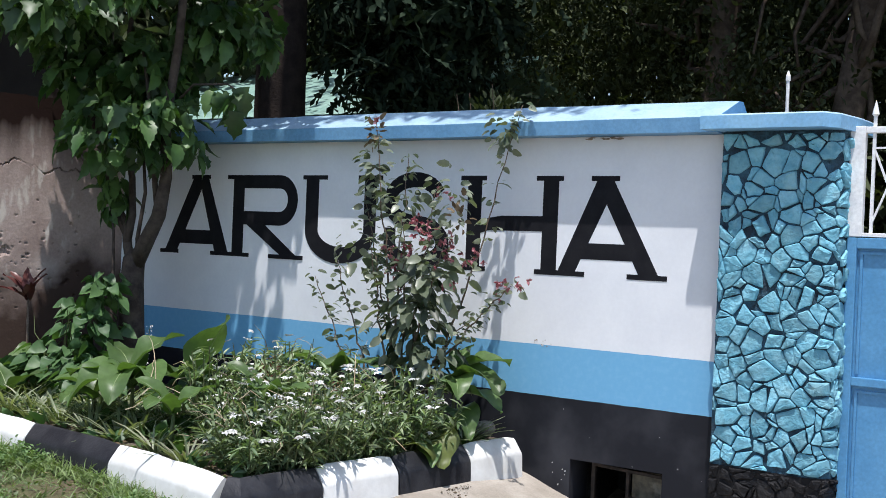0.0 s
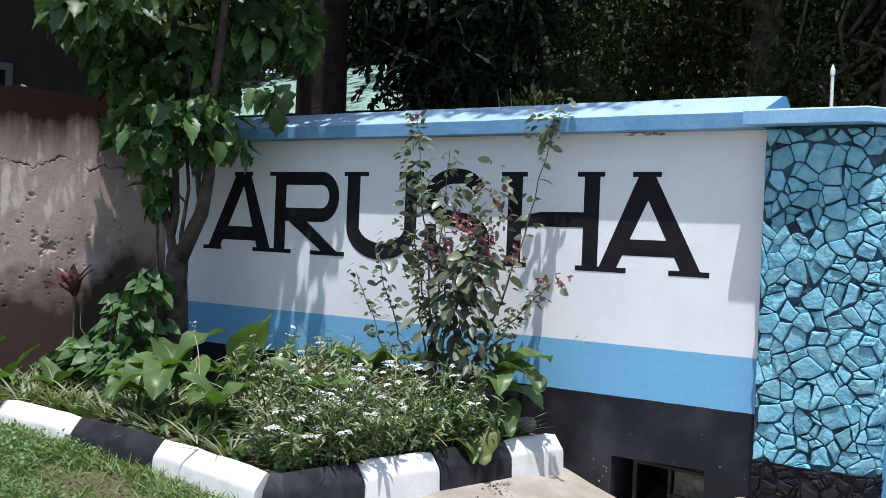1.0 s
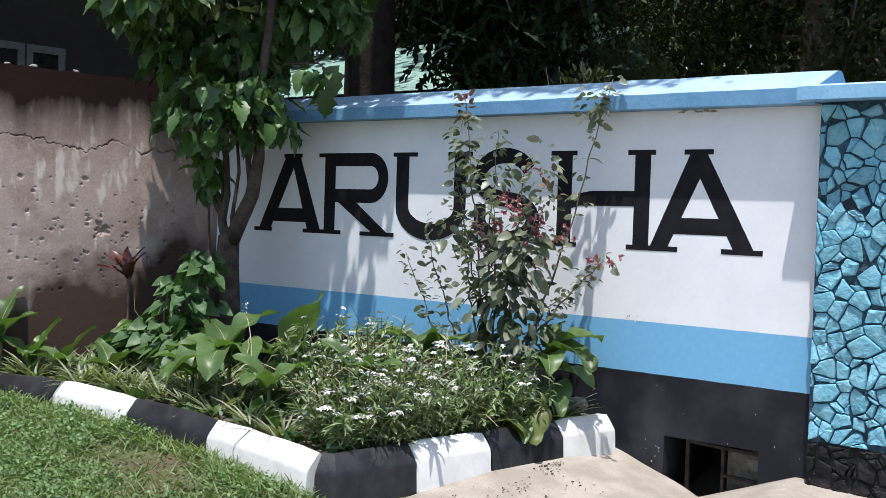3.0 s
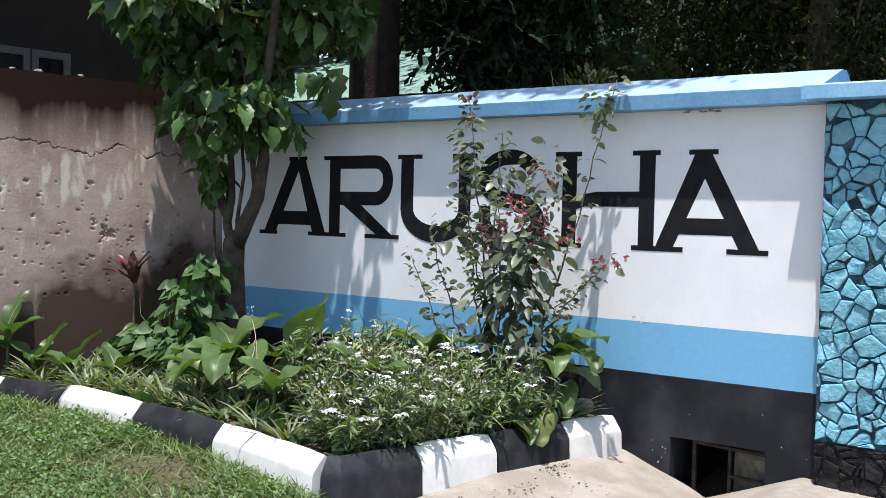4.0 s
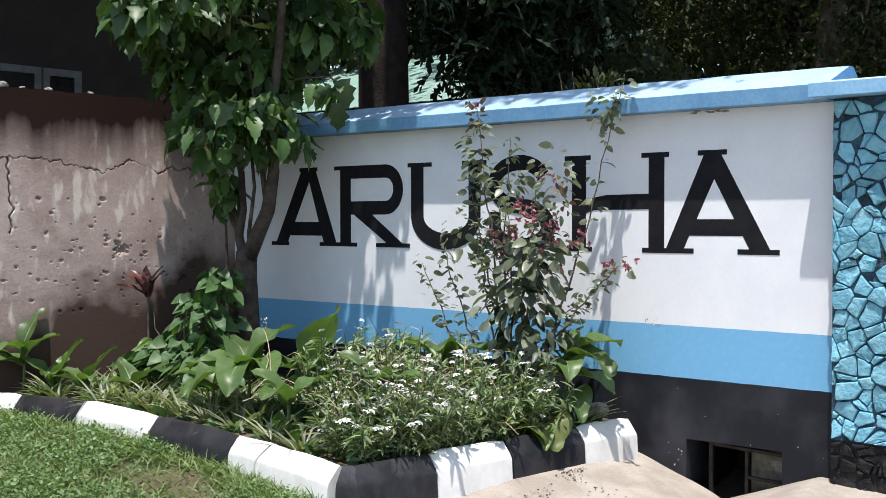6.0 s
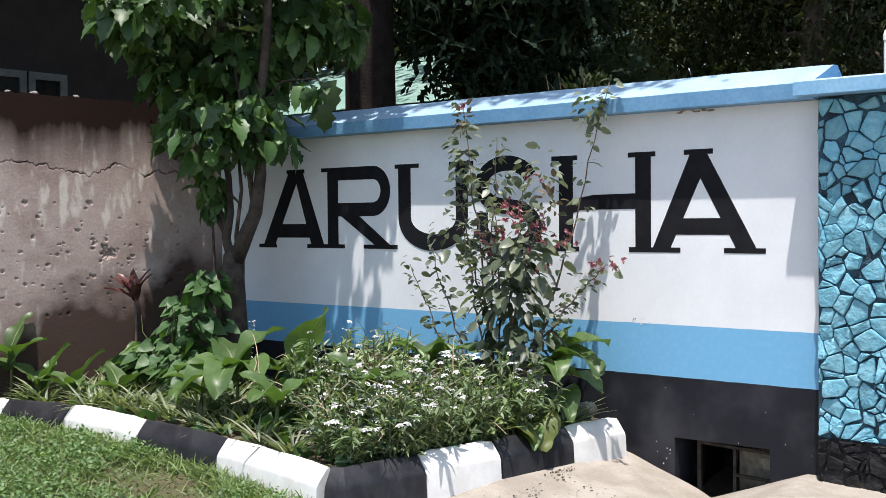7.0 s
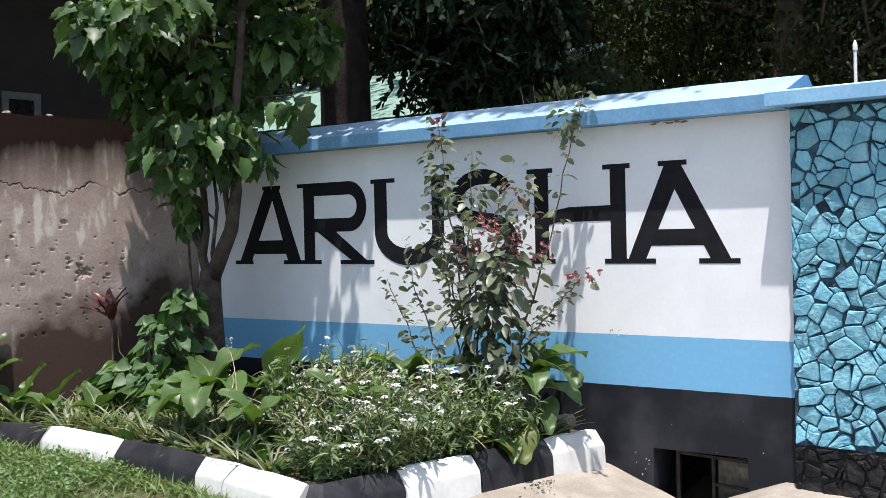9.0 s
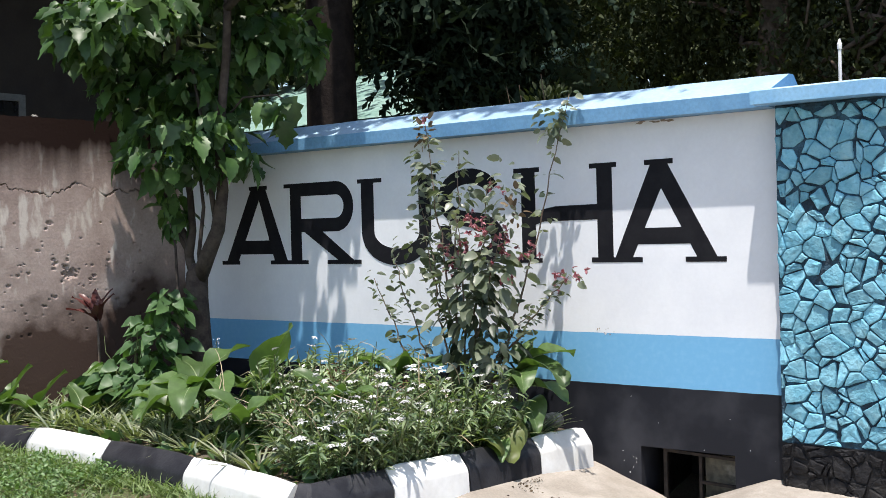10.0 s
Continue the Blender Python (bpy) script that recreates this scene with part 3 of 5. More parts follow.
R_ = [rect(0.058, 0.159, 0.05, 0.95), rect(0.0, 0.2, 0.95, 1.0), rect(0.005, 0.217, 0.0, 0.05), rect(0.159, 0.479, 0.84, 1.0), rect(0.159, 0.479, 0.395, 0.56)]
R_ += [[a, b, d, c] for a, b, c, d in zip(arc(0.479, 0.6975, 0.152, 0.3025, 90, -90, 14), arc(0.479, 0.6975, 0.152, 0.3025, 90, -90, 14)[1:], arc(0.479, 0.70, 0.069, 0.14, 90, -90, 14), arc(0.479, 0.70, 0.069, 0.14, 90, -90, 14)[1:])] + [[(0.17, 0.42), (0.335, 0.42), (0.625, 0.05), (0.49, 0.05)], rect(0.395, 0.69, 0.0, 0.05)]
strokes("letter_r", R_, -3.429, "")
U = [rect(0.0, 0.204, 0.95, 1.0), rect(0.45, 0.64, 0.95, 1.0)] + band([(0.0825, 0.95), (0.0825, 0.38)] + arc(0.316, 0.37, 0.2335, 0.29, 180, 270, 8), 0.105) + band(arc(0.316, 0.37, 0.234, 0.29, 270, 360, 8) + [(0.55, 0.95)], [0.1] * 5 + [0.09] * 5)
strokes("letter_u", U, -2.758, "")
S = band(arc(0.245, 0.72, 0.185, 0.235, 20, 170, 10), 0.09) + band(arc(0.245, 0.72, 0.185, 0.235, 170, 262, 6) + arc(0.26, 0.26, 0.195, 0.215, 85, -15, 8), 0.09) + band(arc(0.26, 0.26, 0.195, 0.215, -10, -170, 10), 0.09) + [rect(0.03, 0.11, 0.2, 0.42)]
strokes("letter_s", S, -2.12, "")
Hh = [rect(0.05, 0.145, 0.05, 0.95), rect(0.0, 0.175, 0.95, 1.0), rect(0.0, 0.185, 0.0, 0.05), rect(0.545, 0.64, 0.05, 0.95), rect(0.50, 0.668, 0.95, 1.0), rect(0.505, 0.70, 0.0, 0.05),
      [(0.145, 0.40), (0.20, 0.43), (0.545, 0.435), (0.545, 0.59), (0.28, 0.585), (0.20, 0.56), (0.145, 0.52)]]
strokes("letter_h", Hh, -1.551, "")
A2 = [[(0.01, 0.05), (0.115, 0.05), (0.288, 0.72), (0.229, 0.96)], [(0.229, 0.96), (0.288, 0.72), (0.484, 0.05), (0.595, 0.05), (0.325, 0.96)], rect(0.14, 0.45, 0.175, 0.335),
      rect(0.0, 0.172, 0.0, 0.05), rect(0.42, 0.645, 0.0, 0.05), rect(0.194, 0.359, 0.95, 1.0)]
strokes("letter_a", A2, -0.909, "")

# ---- stone pillar ----
PL = 0.038
PX, PR, PY = 0.465, 0.10, -0.085


def pillar_at(u, z, out):
    """A place on the pillar's face: u runs along the front, round the corner and back along the side."""
    a = PX - 0.0
    if u < a:
        return Vector((PL + u, PY - out, z))
    q = (u - a) / PR
    if q < math.pi / 2:
        return Vector((PL + a + (PR + out) * math.sin(q), PY + PR - (PR + out) * math.cos(q), z))
    return Vector((PL + a + PR + out, PY + PR + (u - a - PR * math.pi / 2), z))


U_END = PX + PR * math.pi / 2 + 0.14
pillar = thing("gate_pillar", "gate pillar clad in turquoise-painted rubble stones", "pillar", (0.3, 0, -0.3))
inv = Vector((-0.3, 0, 0.3))


def pillar_shell(z0, z1, out, mat, name, label):
    bm = bmesh.new()
    us = [0.0, 0.2, 0.4] + spread(PX, PX + PR * math.pi / 2, 8) + [U_END]
    ring = [[bm.verts.new(pillar_at(u, z, out + 0.004 * noise.noise((u * 12, z * 12, 3))) + inv) for u in us] + [bm.verts.new(Vector((PL + 0.022, 0.195, z)) + inv)] for z in spread(z0, z1, 14)]
    n = len(ring[0])
    for a, b in zip(ring, ring[1:]):
        for k in range(n):
            bm.faces.new((a[k], a[(k + 1) % n], b[(k + 1) % n], b[k]))
    bm.faces.new(ring[0]), bm.faces.new(ring[-1][::-1])
    return part(name, bm, mat, pillar, label)


pillar_shell(-0.3, 1.873, 0.0, M_MORTAR, "core", "dark painted mortar joints")
pillar_shell(-0.3, 0.266, 0.006, M_PLINTH, "plinth", "rough black-painted plinth")
bm = bmesh.new()
for x0, x1, y0, y1 in ((-0.03, 0.60, -0.22, 0.34),):
    pts = [(x0, y0), (0.555, y0), (0.61, -0.13), (0.64, 0.10), (0.64, y1), (x0, y1)]
    lo = [bm.verts.new(Vector((x, y, 1.876)) + inv) for x, y in pts]
    hi = [bm.verts.new(Vector((x, y, 1.938)) + inv) for x, y in pts]
    mid = [bm.verts.new(Vector((0.3 + (x - 0.3) * 0.97, 0.06 + (y - 0.06) * 0.96, 1.946)) + inv) for x, y in pts]
    for k in range(6):
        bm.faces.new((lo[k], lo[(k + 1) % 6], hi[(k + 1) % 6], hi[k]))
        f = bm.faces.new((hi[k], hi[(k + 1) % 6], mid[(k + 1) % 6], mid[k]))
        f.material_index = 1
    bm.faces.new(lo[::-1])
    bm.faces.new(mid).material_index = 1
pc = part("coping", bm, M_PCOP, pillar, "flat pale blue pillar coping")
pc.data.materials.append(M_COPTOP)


def clip(poly, p, q, shift):
    """The part of a polygon on p's side of the border between p and q."""
    d = q - p
    m = p + d * (0.5 + shift)
    out = []
    for i, a in enumerate(poly):
        b = poly[(i + 1) % len(poly)]
        sa, sb = (a - m).dot(d), (b - m).dot(d)
        if sa <= 0:
            out.append(a)
        if sa * sb < 0:
            out.append(a.lerp(b, sa / (sa - sb)))
    return out


def rubble(u0, u1, z0, z1, rng):
    """Cells of rubble masonry: seeds of many sizes, each with the ground nearest to it by size; smaller stones round the corner."""
    seeds = []
    for size in (0.056, 0.046, 0.037, 0.029, 0.021, 0.015):
        for _ in range(420):
            p = Vector((rng.uniform(u0, u1), rng.uniform(z0, z1)))
            r = size * rng.uniform(0.85, 1.1) * (0.7 if p.x > PX - 0.03 else 0.9)
            if all((p - q).length > 0.84 * (r + t) for q, t in seeds):
                seeds.append((p, r))
    cells = []
    for s, r in seeds:
        poly = [Vector((u0, z0)), Vector((u1, z0)), Vector((u1, z1)), Vector((u0, z1))]
        for o, t in seeds:
            d = (o - s).length
            if o is not s and d < 0.35:
                shift = (r * r - t * t) / (2 * d * d)
                poly = clip(poly, s, o, shift)
                if len(poly) < 3:
                    break
        if len(poly) >= 3:
            cells.append(poly)
    return cells


def sheared(p):
    """Bends the pattern, so that some stones lie long, some stand, some lean."""
    return p + 0.042 * Vector((noise.noise((p.x * 10, p.y * 10, 1)), noise.noise((p.x * 10, p.y * 10, 5))))


def lay_stones(z0, z1, mat, rng, name="stone", label=""):
    """Clads a stretch of the pillar's height in single stones."""
    for poly in rubble(-0.05, U_END + 0.05, z0 - 0.06, z1 + 0.06, rng):
        lay_stone([Vector((min(max(p.x, 0.002), U_END - 0.002), min(max(p.y, z0), z1))) for p in map(sheared, poly)], mat, rng, name, label)


def lay_stone(poly, mat, rng, name, label):
    corners = rng.choice((4, 5, 5, 6, 6))
    while len(poly) > corners:  # blunt the shortest side away: blocky stones, voids between them
        k = min(range(len(poly)), key=lambda i: (poly[i] - poly[i - 1]).length)
        poly[k - 1] = poly[k - 1].lerp(poly[k], 0.5)
        del poly[k]
    c = sum(poly, Vector((0, 0))) / len(poly)
    sides = [((b - a).length, a, b) for a, b in zip(poly, poly[1:] + poly[:1])]
    if min(l for l, a, b in sides) < 0.003 or min(abs((b - a).cross(c - a)) / l for l, a, b in sides) < 0.008:
        return
    gap = rng.choice((0.0015, 0.002, 0.003, 0.004, 0.006))
    blunt = rng.uniform(0.1, 0.24)
    ring0 = []
    for i, p in enumerate(poly):  # corners cut round, sides broken by small knocks
        a, b = poly[i - 1], poly[(i + 1) % len(poly)]
        ring0 += [p.lerp(a, blunt), p.lerp(a, blunt * 0.35).lerp(p.lerp(b, blunt * 0.35), 0.5), p.lerp(b, blunt), p.lerp(b, 0.5) + Vector((rng.uniform(-1, 1), rng.uniform(-1, 1))) * 0.0025]
    bm = bmesh.new()
    tilt = Vector((rng.uniform(-0.09, 0.09), rng.uniform(-0.09, 0.09)))
    proud = rng.uniform(0.012, 0.026)
    rough_ = rng.choice((0.001, 0.002, 0.0035))
    rows = []
    for inset, h in ((gap - 0.001, 0.0), (gap, 0.78), (gap + 0.0035, 1.0), (gap + 0.016, 1.06)):
        row = []
        for p in ring0:
            d = p - c
            q = c + d * max(0.3, 1 - inset / max(d.length, 0.02))
            row.append(bm.verts.new(pillar_at(q.x, q.y, -0.004 + h * (proud + d.dot(tilt)) + (rng.uniform(-1, 1) * rough_ if h > 0.9 else 0)) + inv))
        rows.append(row)
    n = len(ring0)
    for a, b in zip(rows, rows[1:]):
        for k in range(n):
            bm.faces.new((a[k], a[(k + 1) % n], b[(k + 1) % n], b[k]))
    top = bm.verts.new(pillar_at(c.x, c.y, -0.004 + 1.06 * proud + rng.uniform(-1, 1) * rough_) + inv)
    for k in range(n):
        bm.faces.new((rows[-1][k], rows[-1][(k + 1) % n], top))
    st_ = part(name, bm, mat, pillar, label, smooth=True)
    st_.data.set_sharp_from_angle(angle=radians(35))


lay_stones(0.27, 1.864, M_STONE, random.Random(7))
lay_stones(-0.05, 0.262, M_PLINTH, random.Random(8), "plinth_stone", "black-painted rubble stone")

# ---- gate ----
GY = 0.05
gate = thing("metal_gate", "sky-blue sheet-metal gate leaf with white open grille above", "gate", (1.35, GY, 0))
GX0, GX1 = 0.612 - 1.35, 2.0 - 1.35
part("stile", boxes((GX0, GX0 + 0.045, -0.02, 0.03, 0.04, 1.385), bevel=0.004), M_GATE, gate)
part("stile", boxes((GX1 - 0.045, GX1, -0.02, 0.03, 0.04, 1.385), bevel=0.004), M_GATE, gate)
for z0, z1 in ((1.335, 1.385), (0.70, 0.74), (0.04, 0.10)):
    part("rail", boxes((GX0 + 0.045, GX1 - 0.045, -0.02, 0.03, z0, z1), bevel=0.004), M_GATE, gate)
for z0, z1 in ((0.10, 0.70), (0.74, 1.335)):
    part("panel", boxes((GX0 + 0.045, GX1 - 0.045, 0.004, 0.008, z0, z1)), M_GATE, gate)
for z0, z1 in ((0.115, 0.68), (0.755, 1.32)):
    part("moulding", boxes((GX0 + 0.06, GX0 + 0.072, -0.006, 0.004, z0, z1), (GX0 + 0.072, GX1 - 0.06, -0.006, 0.004, z1 - 0.012, z1)), M_GATE, gate)
part("grille_post", boxes((GX0 - 0.006, GX0 + 0.064, -0.02, 0.02, 1.389, 1.90), bevel=0.004), M_GRILLE, gate, "white painted post")
part("grille_rail", boxes((GX0 + 0.064, GX1, -0.015, 0.015, 1.868, 1.898), bevel=0.003), M_GRILLE, gate)
part("grille_rail", boxes((GX0 + 0.064, GX1, -0.015, 0.015, 1.389, 1.408), bevel=0.003), M_GRILLE, gate)
for k in range(9):
    x = GX0 + 0.10 + k * 0.145
    part("grille_bar", bar(bmesh.new(), (x, 0, 1.408), (x, 0, 1.95), 0.014), M_GRILLE, gate)
    bm = bmesh.new()
    tube(bm, [(x, 0, 1.945), (x, 0, 1.955), (x, 0, 1.985), (x, 0, 2.02)], [0.007, 0.016, 0.010, 0.001], 8)
    part("spear_finial", bm, M_GRILLE, gate)
    for s in (0, 1):
        part("grille_brace", bar(bmesh.new(), (x if s else x + 0.138, 0, 1.45), (x + 0.138 if s else x, 0, 1.80), 0.009), M_GRILLE, gate)
    part("grille_brace", bar(bmesh.new(), (x, 0, 1.80), (x + 0.138, 0, 1.80), 0.009), M_GRILLE, gate)

# ---- brown boundary wall ----
wd = Vector((-0.26, -0.966, 0)).normalized()
wn_ = Vector((-wd.y, wd.x, 0))
start = Vector((WL, 0.02, 0))
rng = random.Random(3)
S_, Z_, LONG, TOP_ = 640, 380, 3.6, 2.16
ss, zs = np.meshgrid(np.linspace(0, LONG, S_ + 1), np.linspace(-0.1, TOP_, Z_ + 1), indexing="ij")
depth = np.array([[0.004 * noise.noise((a * 2, b * 2, 0)) + 0.0007 * noise.noise((a * 14, b * 17, 4)) + 0.0007 * noise.noise((a * 60, b * 60, 4)) for b in zs[0]] for a in ss[:, 0]])
fret_s = np.array([[noise.noise((a * 55, b * 55, 8)) for b in zs[0]] for a in ss[:, 0]])
fret_z = np.array([[noise.noise((a * 55, b * 55, 12)) for b in zs[0]] for a in ss[:, 0]])
for k in range(210):  # pits, a few knocked-out holes
    s, z = rng.uniform(0.25, 2.7), min(1.45, rng.gauss(1.08, 0.2))
    r = rng.choice((0.0045, 0.005, 0.006, 0.009)) if k > 6 else rng.uniform(0.010, 0.015)
    if k == 0:
        s, z, r = 0.86, 1.10, 0.032
    q = ((ss + 0.9 * r * fret_s - s) / (r * rng.uniform(1, 1.7))) ** 2 + ((zs + 0.9 * r * fret_z - z) / r) ** 2
    depth -= min(0.022, 1.5 * r) * np.exp(-np.abs(q) ** 1.8)
# cracks: one across, one down from it
across = np.interp(ss[:, 0], (0, 0.6, 0.8, 1.0, 1.3, 1.65, 3.6), (1.70, 1.65, 1.72, 1.63, 1.71, 1.72, 1.66))[:, None]
across = across + np.array([0.03 * noise.noise((a * 11, 0, 1)) + 0.022 * noise.noise((a * 31, 0, 1)) + 0.012 * noise.noise((a * 77, 0, 1)) for a in ss[:, 0]])[:, None]
wide_ = np.array([0.0018 + 0.004 * max(0, noise.noise((a * 8, 0, 6))) for a in ss[:, 0]])[:, None]
open_ = np.array([max(0.15, min(1.0, 0.75 + 1.6 * noise.noise((a * 5, 2, 6)))) for a in ss[:, 0]])[:, None]
depth -= 0.03 * open_ * np.exp(-((zs - across) / wide_) ** 2) * (ss > 0.15)
down = 1.60 + np.array([0.07 * noise.noise((0, b * 4, 2)) + 0.03 * noise.noise((0, b * 17, 2)) for b in zs[0]])[None, :]
depth -= 0.03 * np.exp(-((ss - down) / 0.0045) ** 2) * (zs < 1.72) * (zs > 1.22)
ragged = np.array([0.012 * noise.noise((a * 7, 0, 9)) + 0.01 * noise.noise((a * 25, 0, 9)) for a in ss[:, 0]])
P = np.array(start) + ss[..., None] * np.array(wd) + depth[..., None] * np.array(wn_)
P[..., 2] = zs
P[:, -1, 2] += ragged + 0.03 * (ss[:, 0].clip(0, 2) - 0.9)
B = np.array(start) + np.linspace(0, LONG, S_ + 1)[:, None] * np.array(wd) - 0.22 * np.array(wn_)
low_, high_ = B.copy(), B.copy()
low_[:, 2], high_[:, 2] = -0.1, TOP_ - 0.01
verts = np.concatenate([P.reshape(-1, 3), high_, low_])
w = Z_ + 1
g = lambda i, j: i * w + j
n0, n1 = (S_ + 1) * w, (S_ + 1) * (w + 1)
faces = [(g(i, j), g(i, j + 1), g(i + 1, j + 1), g(i + 1, j)) for i in range(S_) for j in range(Z_)]
faces += [(g(i, Z_), n0 + i, n0 + i + 1, g(i + 1, Z_)) for i in range(S_)] + [(n0 + i, n1 + i, n1 + i + 1, n0 + i + 1) for i in range(S_)]
faces += [tuple([g(S_, j) for j in range(w)] + [n0 + S_, n1 + S_]), tuple([n1, n0] + [g(0, j) for j in range(Z_, -1, -1)])]
me = bpy.data.meshes.new("wall_brown")
me.from_pydata(verts.tolist(), [], faces)
me.materials.append(M_PLASTER)
me.shade_smooth()
me.set_sharp_from_angle(angle=radians(40))
brown = new("wall_brown", me)
tagged(brown, "weathered cracked brown plaster wall with damp top", "wall", kind="structure")

for s, turn_, wide_, tall in ((1.63, 20, 0.045, 0.028), (1.33, 70, 0.03, 0.018), (1.05, 120, 0.028, 0.016), (1.50, 200, 0.024, 0.014)):
    bm = bmesh.new()
    bmesh.ops.create_icosphere(bm, subdivisions=2, radius=1)
    for v in bm.verts:
        v.co = Vector((v.co.x * wide_, v.co.y * wide_ * 0.7, v.co.z * tall)) * (1 + 0.4 * noise.noise(v.co * 2.1 + Vector((s * 9, 0, 0))))
    chunk = part("mortar_lump", bm, M_ROCK)
    chunk.matrix_basis = pose(*(start + wd * s - wn_ * 0.06)[:2], TOP_ + 0.026 * (s - 0.9) + tall * 0.55, 0, 0, turn_)
    tagged(chunk, "crumbled grey mortar lump on the brown wall's top", "rubble", "mortar lumps on the wall")

# chips of old pale paint and splashes low on the black foot
bm = bmesh.new()
for k in range(15):
    if k < 7:
        x, z, r = rng.gauss(-0.84, 0.03), rng.gauss(0.08, 0.035), rng.uniform(0.002, 0.005)
    else:
        x, z, r = rng.uniform(-1.0, -0.02), rng.uniform(0.05, 0.42), rng.uniform(0.001, 0.0025)
    if HOLE[0] - 0.01 < x < HOLE[1] + 0.01 and z < HOLE[2] + 0.01 or x > -0.012:
        continue
    bm.faces.new([bm.verts.new((x + math.cos(a) * r * rng.uniform(0.5, 1.3), -0.0015, z + math.sin(a) * r * rng.uniform(0.6, 1.8))) for a in (2 * math.pi * i / 7 for i in range(7))])
for k in range(11):  # a knock at the edge of the blue band
    x, z, r = rng.gauss(-0.965, 0.03), rng.gauss(0.755, 0.014), rng.uniform(0.002, 0.006)
    f = bm.faces.new([bm.verts.new((x + math.cos(a) * r * rng.uniform(0.5, 1.6), -0.0016, z + math.sin(a) * r * rng.uniform(0.6, 1.3))) for a in (2 * math.pi * i / 7 for i in range(7))])
    f.material_index = k % 3 == 0
for k in range(9):
    x, z, r = rng.uniform(-0.74, -0.55), 1.864 + rng.uniform(-0.006, 0.004), rng.uniform(0.006, 0.014)
    f = bm.faces.new([bm.verts.new((x + math.cos(a) * 2.2 * r * rng.uniform(0.5, 1.3), -0.0015, z + math.sin(a) * 0.45 * r * rng.uniform(0.6, 1.3))) for a in (2 * math.pi * i / 7 for i in range(7))])
    f.material_index = 1
chips = part("paint_chips", bm, M_KERBW, wall, "pale chips and brown scuffs in the paint", kind="stuff")
chips.data.materials.append(material("brown_scuff", (0.22, 0.16, 0.12), (0.34, 0.27, 0.22), 40, 0.9, 0.3, 90))


LEAFLET = leaf_shape([(0.0, 0), (0.15, 0.2), (0.21, 0.45), (0.13, 0.78), (0.0, 1)], 0.35, 0.3)

# ---- garden tree ----
nrng = np.random.default_rng(11)
random.seed(21)
TB = Vector((-3.78, -0.45, 0.17))
tree = thing("garden_tree", "young forked garden tree with large lobed green leaves", "tree", TB)
bm = bmesh.new()
tube(bm, [(0, 0, -0.05), (0.0, 0, 0.1), (-0.02, 0, 0.45), (-0.03, 0, 0.75), (-0.02, 0.0, 0.92), (-0.01, 0.0, 0.98)], [0.13, 0.10, 0.086, 0.077, 0.072, 0.035], 12, 0.06)
part("trunk", bm, M_BARK, tree, smooth=True)


def limb(pts, r0, r1, sides=8):
    bm = bmesh.new()
    n = len(pts)
    tube(bm, pts, [r0 + (r1 - r0) * i / (n - 1) for i in range(n)], sides, 0.08)
    return part("limb", bm, M_BARK, tree, smooth=True)


limb([(0.0, 0, 0.88), (0.10, 0.0, 1.05), (0.22, -0.02, 1.2), (0.26, 0, 1.45), (0.27, -0.03, 1.8), (0.33, 0, 2.3), (0.5, -0.1, 3.0)], 0.056, 0.022)
limb([(0.2, 0, 1.18), (0.19, -0.03, 1.4), (0.17, -0.05, 1.75), (0.1, -0.1, 2.3)], 0.02, 0.01)
limb([(-0.03, 0, 0.86), (-0.09, 0.0, 1.0), (-0.14, 0.02, 1.15), (-0.28, 0, 1.35), (-0.55, -0.05, 1.6), (-0.85, 0.1, 2.1), (-1.0, 0.2, 2.7)], 0.034, 0.008)
limb([(-0.10, 0, 1.02), (-0.10, 0.04, 1.2), (-0.13, 0.05, 1.45), (-0.2, 0, 2.0), (-0.1, 0, 2.8)], 0.028, 0.014)
limb([(-0.12, 0, 1.08), (-0.2, -0.05, 1.25), (-0.3, -0.05, 1.6), (-0.4, 0.05, 2.2), (-0.42, 0.1, 2.7)], 0.018, 0.005)
limb([(0.02, 0, 0.93), (0.03, -0.02, 1.05), (0.1, -0.03, 1.35), (0.08, -0.04, 1.6)], 0.018, 0.01, 6)
limb([(0.29, 0, 1.9), (0.48, 0, 2.03), (0.78, 0.0, 2.02), (0.92, -0.04, 1.96)], 0.009, 0.004, 6)
limb([(0.4, -0.05, 2.6), (0.9, 0, 2.9), (1.4, 0, 3.0)], 0.03, 0.01, 6)
limb([(-0.02, -0.1, 0.1), (-0.10, -0.1, 0.4), (-0.12, -0.08, 0.75), (-0.16, -0.06, 1.1), (-0.3, -0.04, 1.6)], 0.02, 0.005, 6)
def crown_at(side, front, up):
    """A place in the crown: along its broad side, out to its sunny front, up."""
    return (0.77 * side + 0.64 * front, 0.64 * side - 0.77 * front, up)


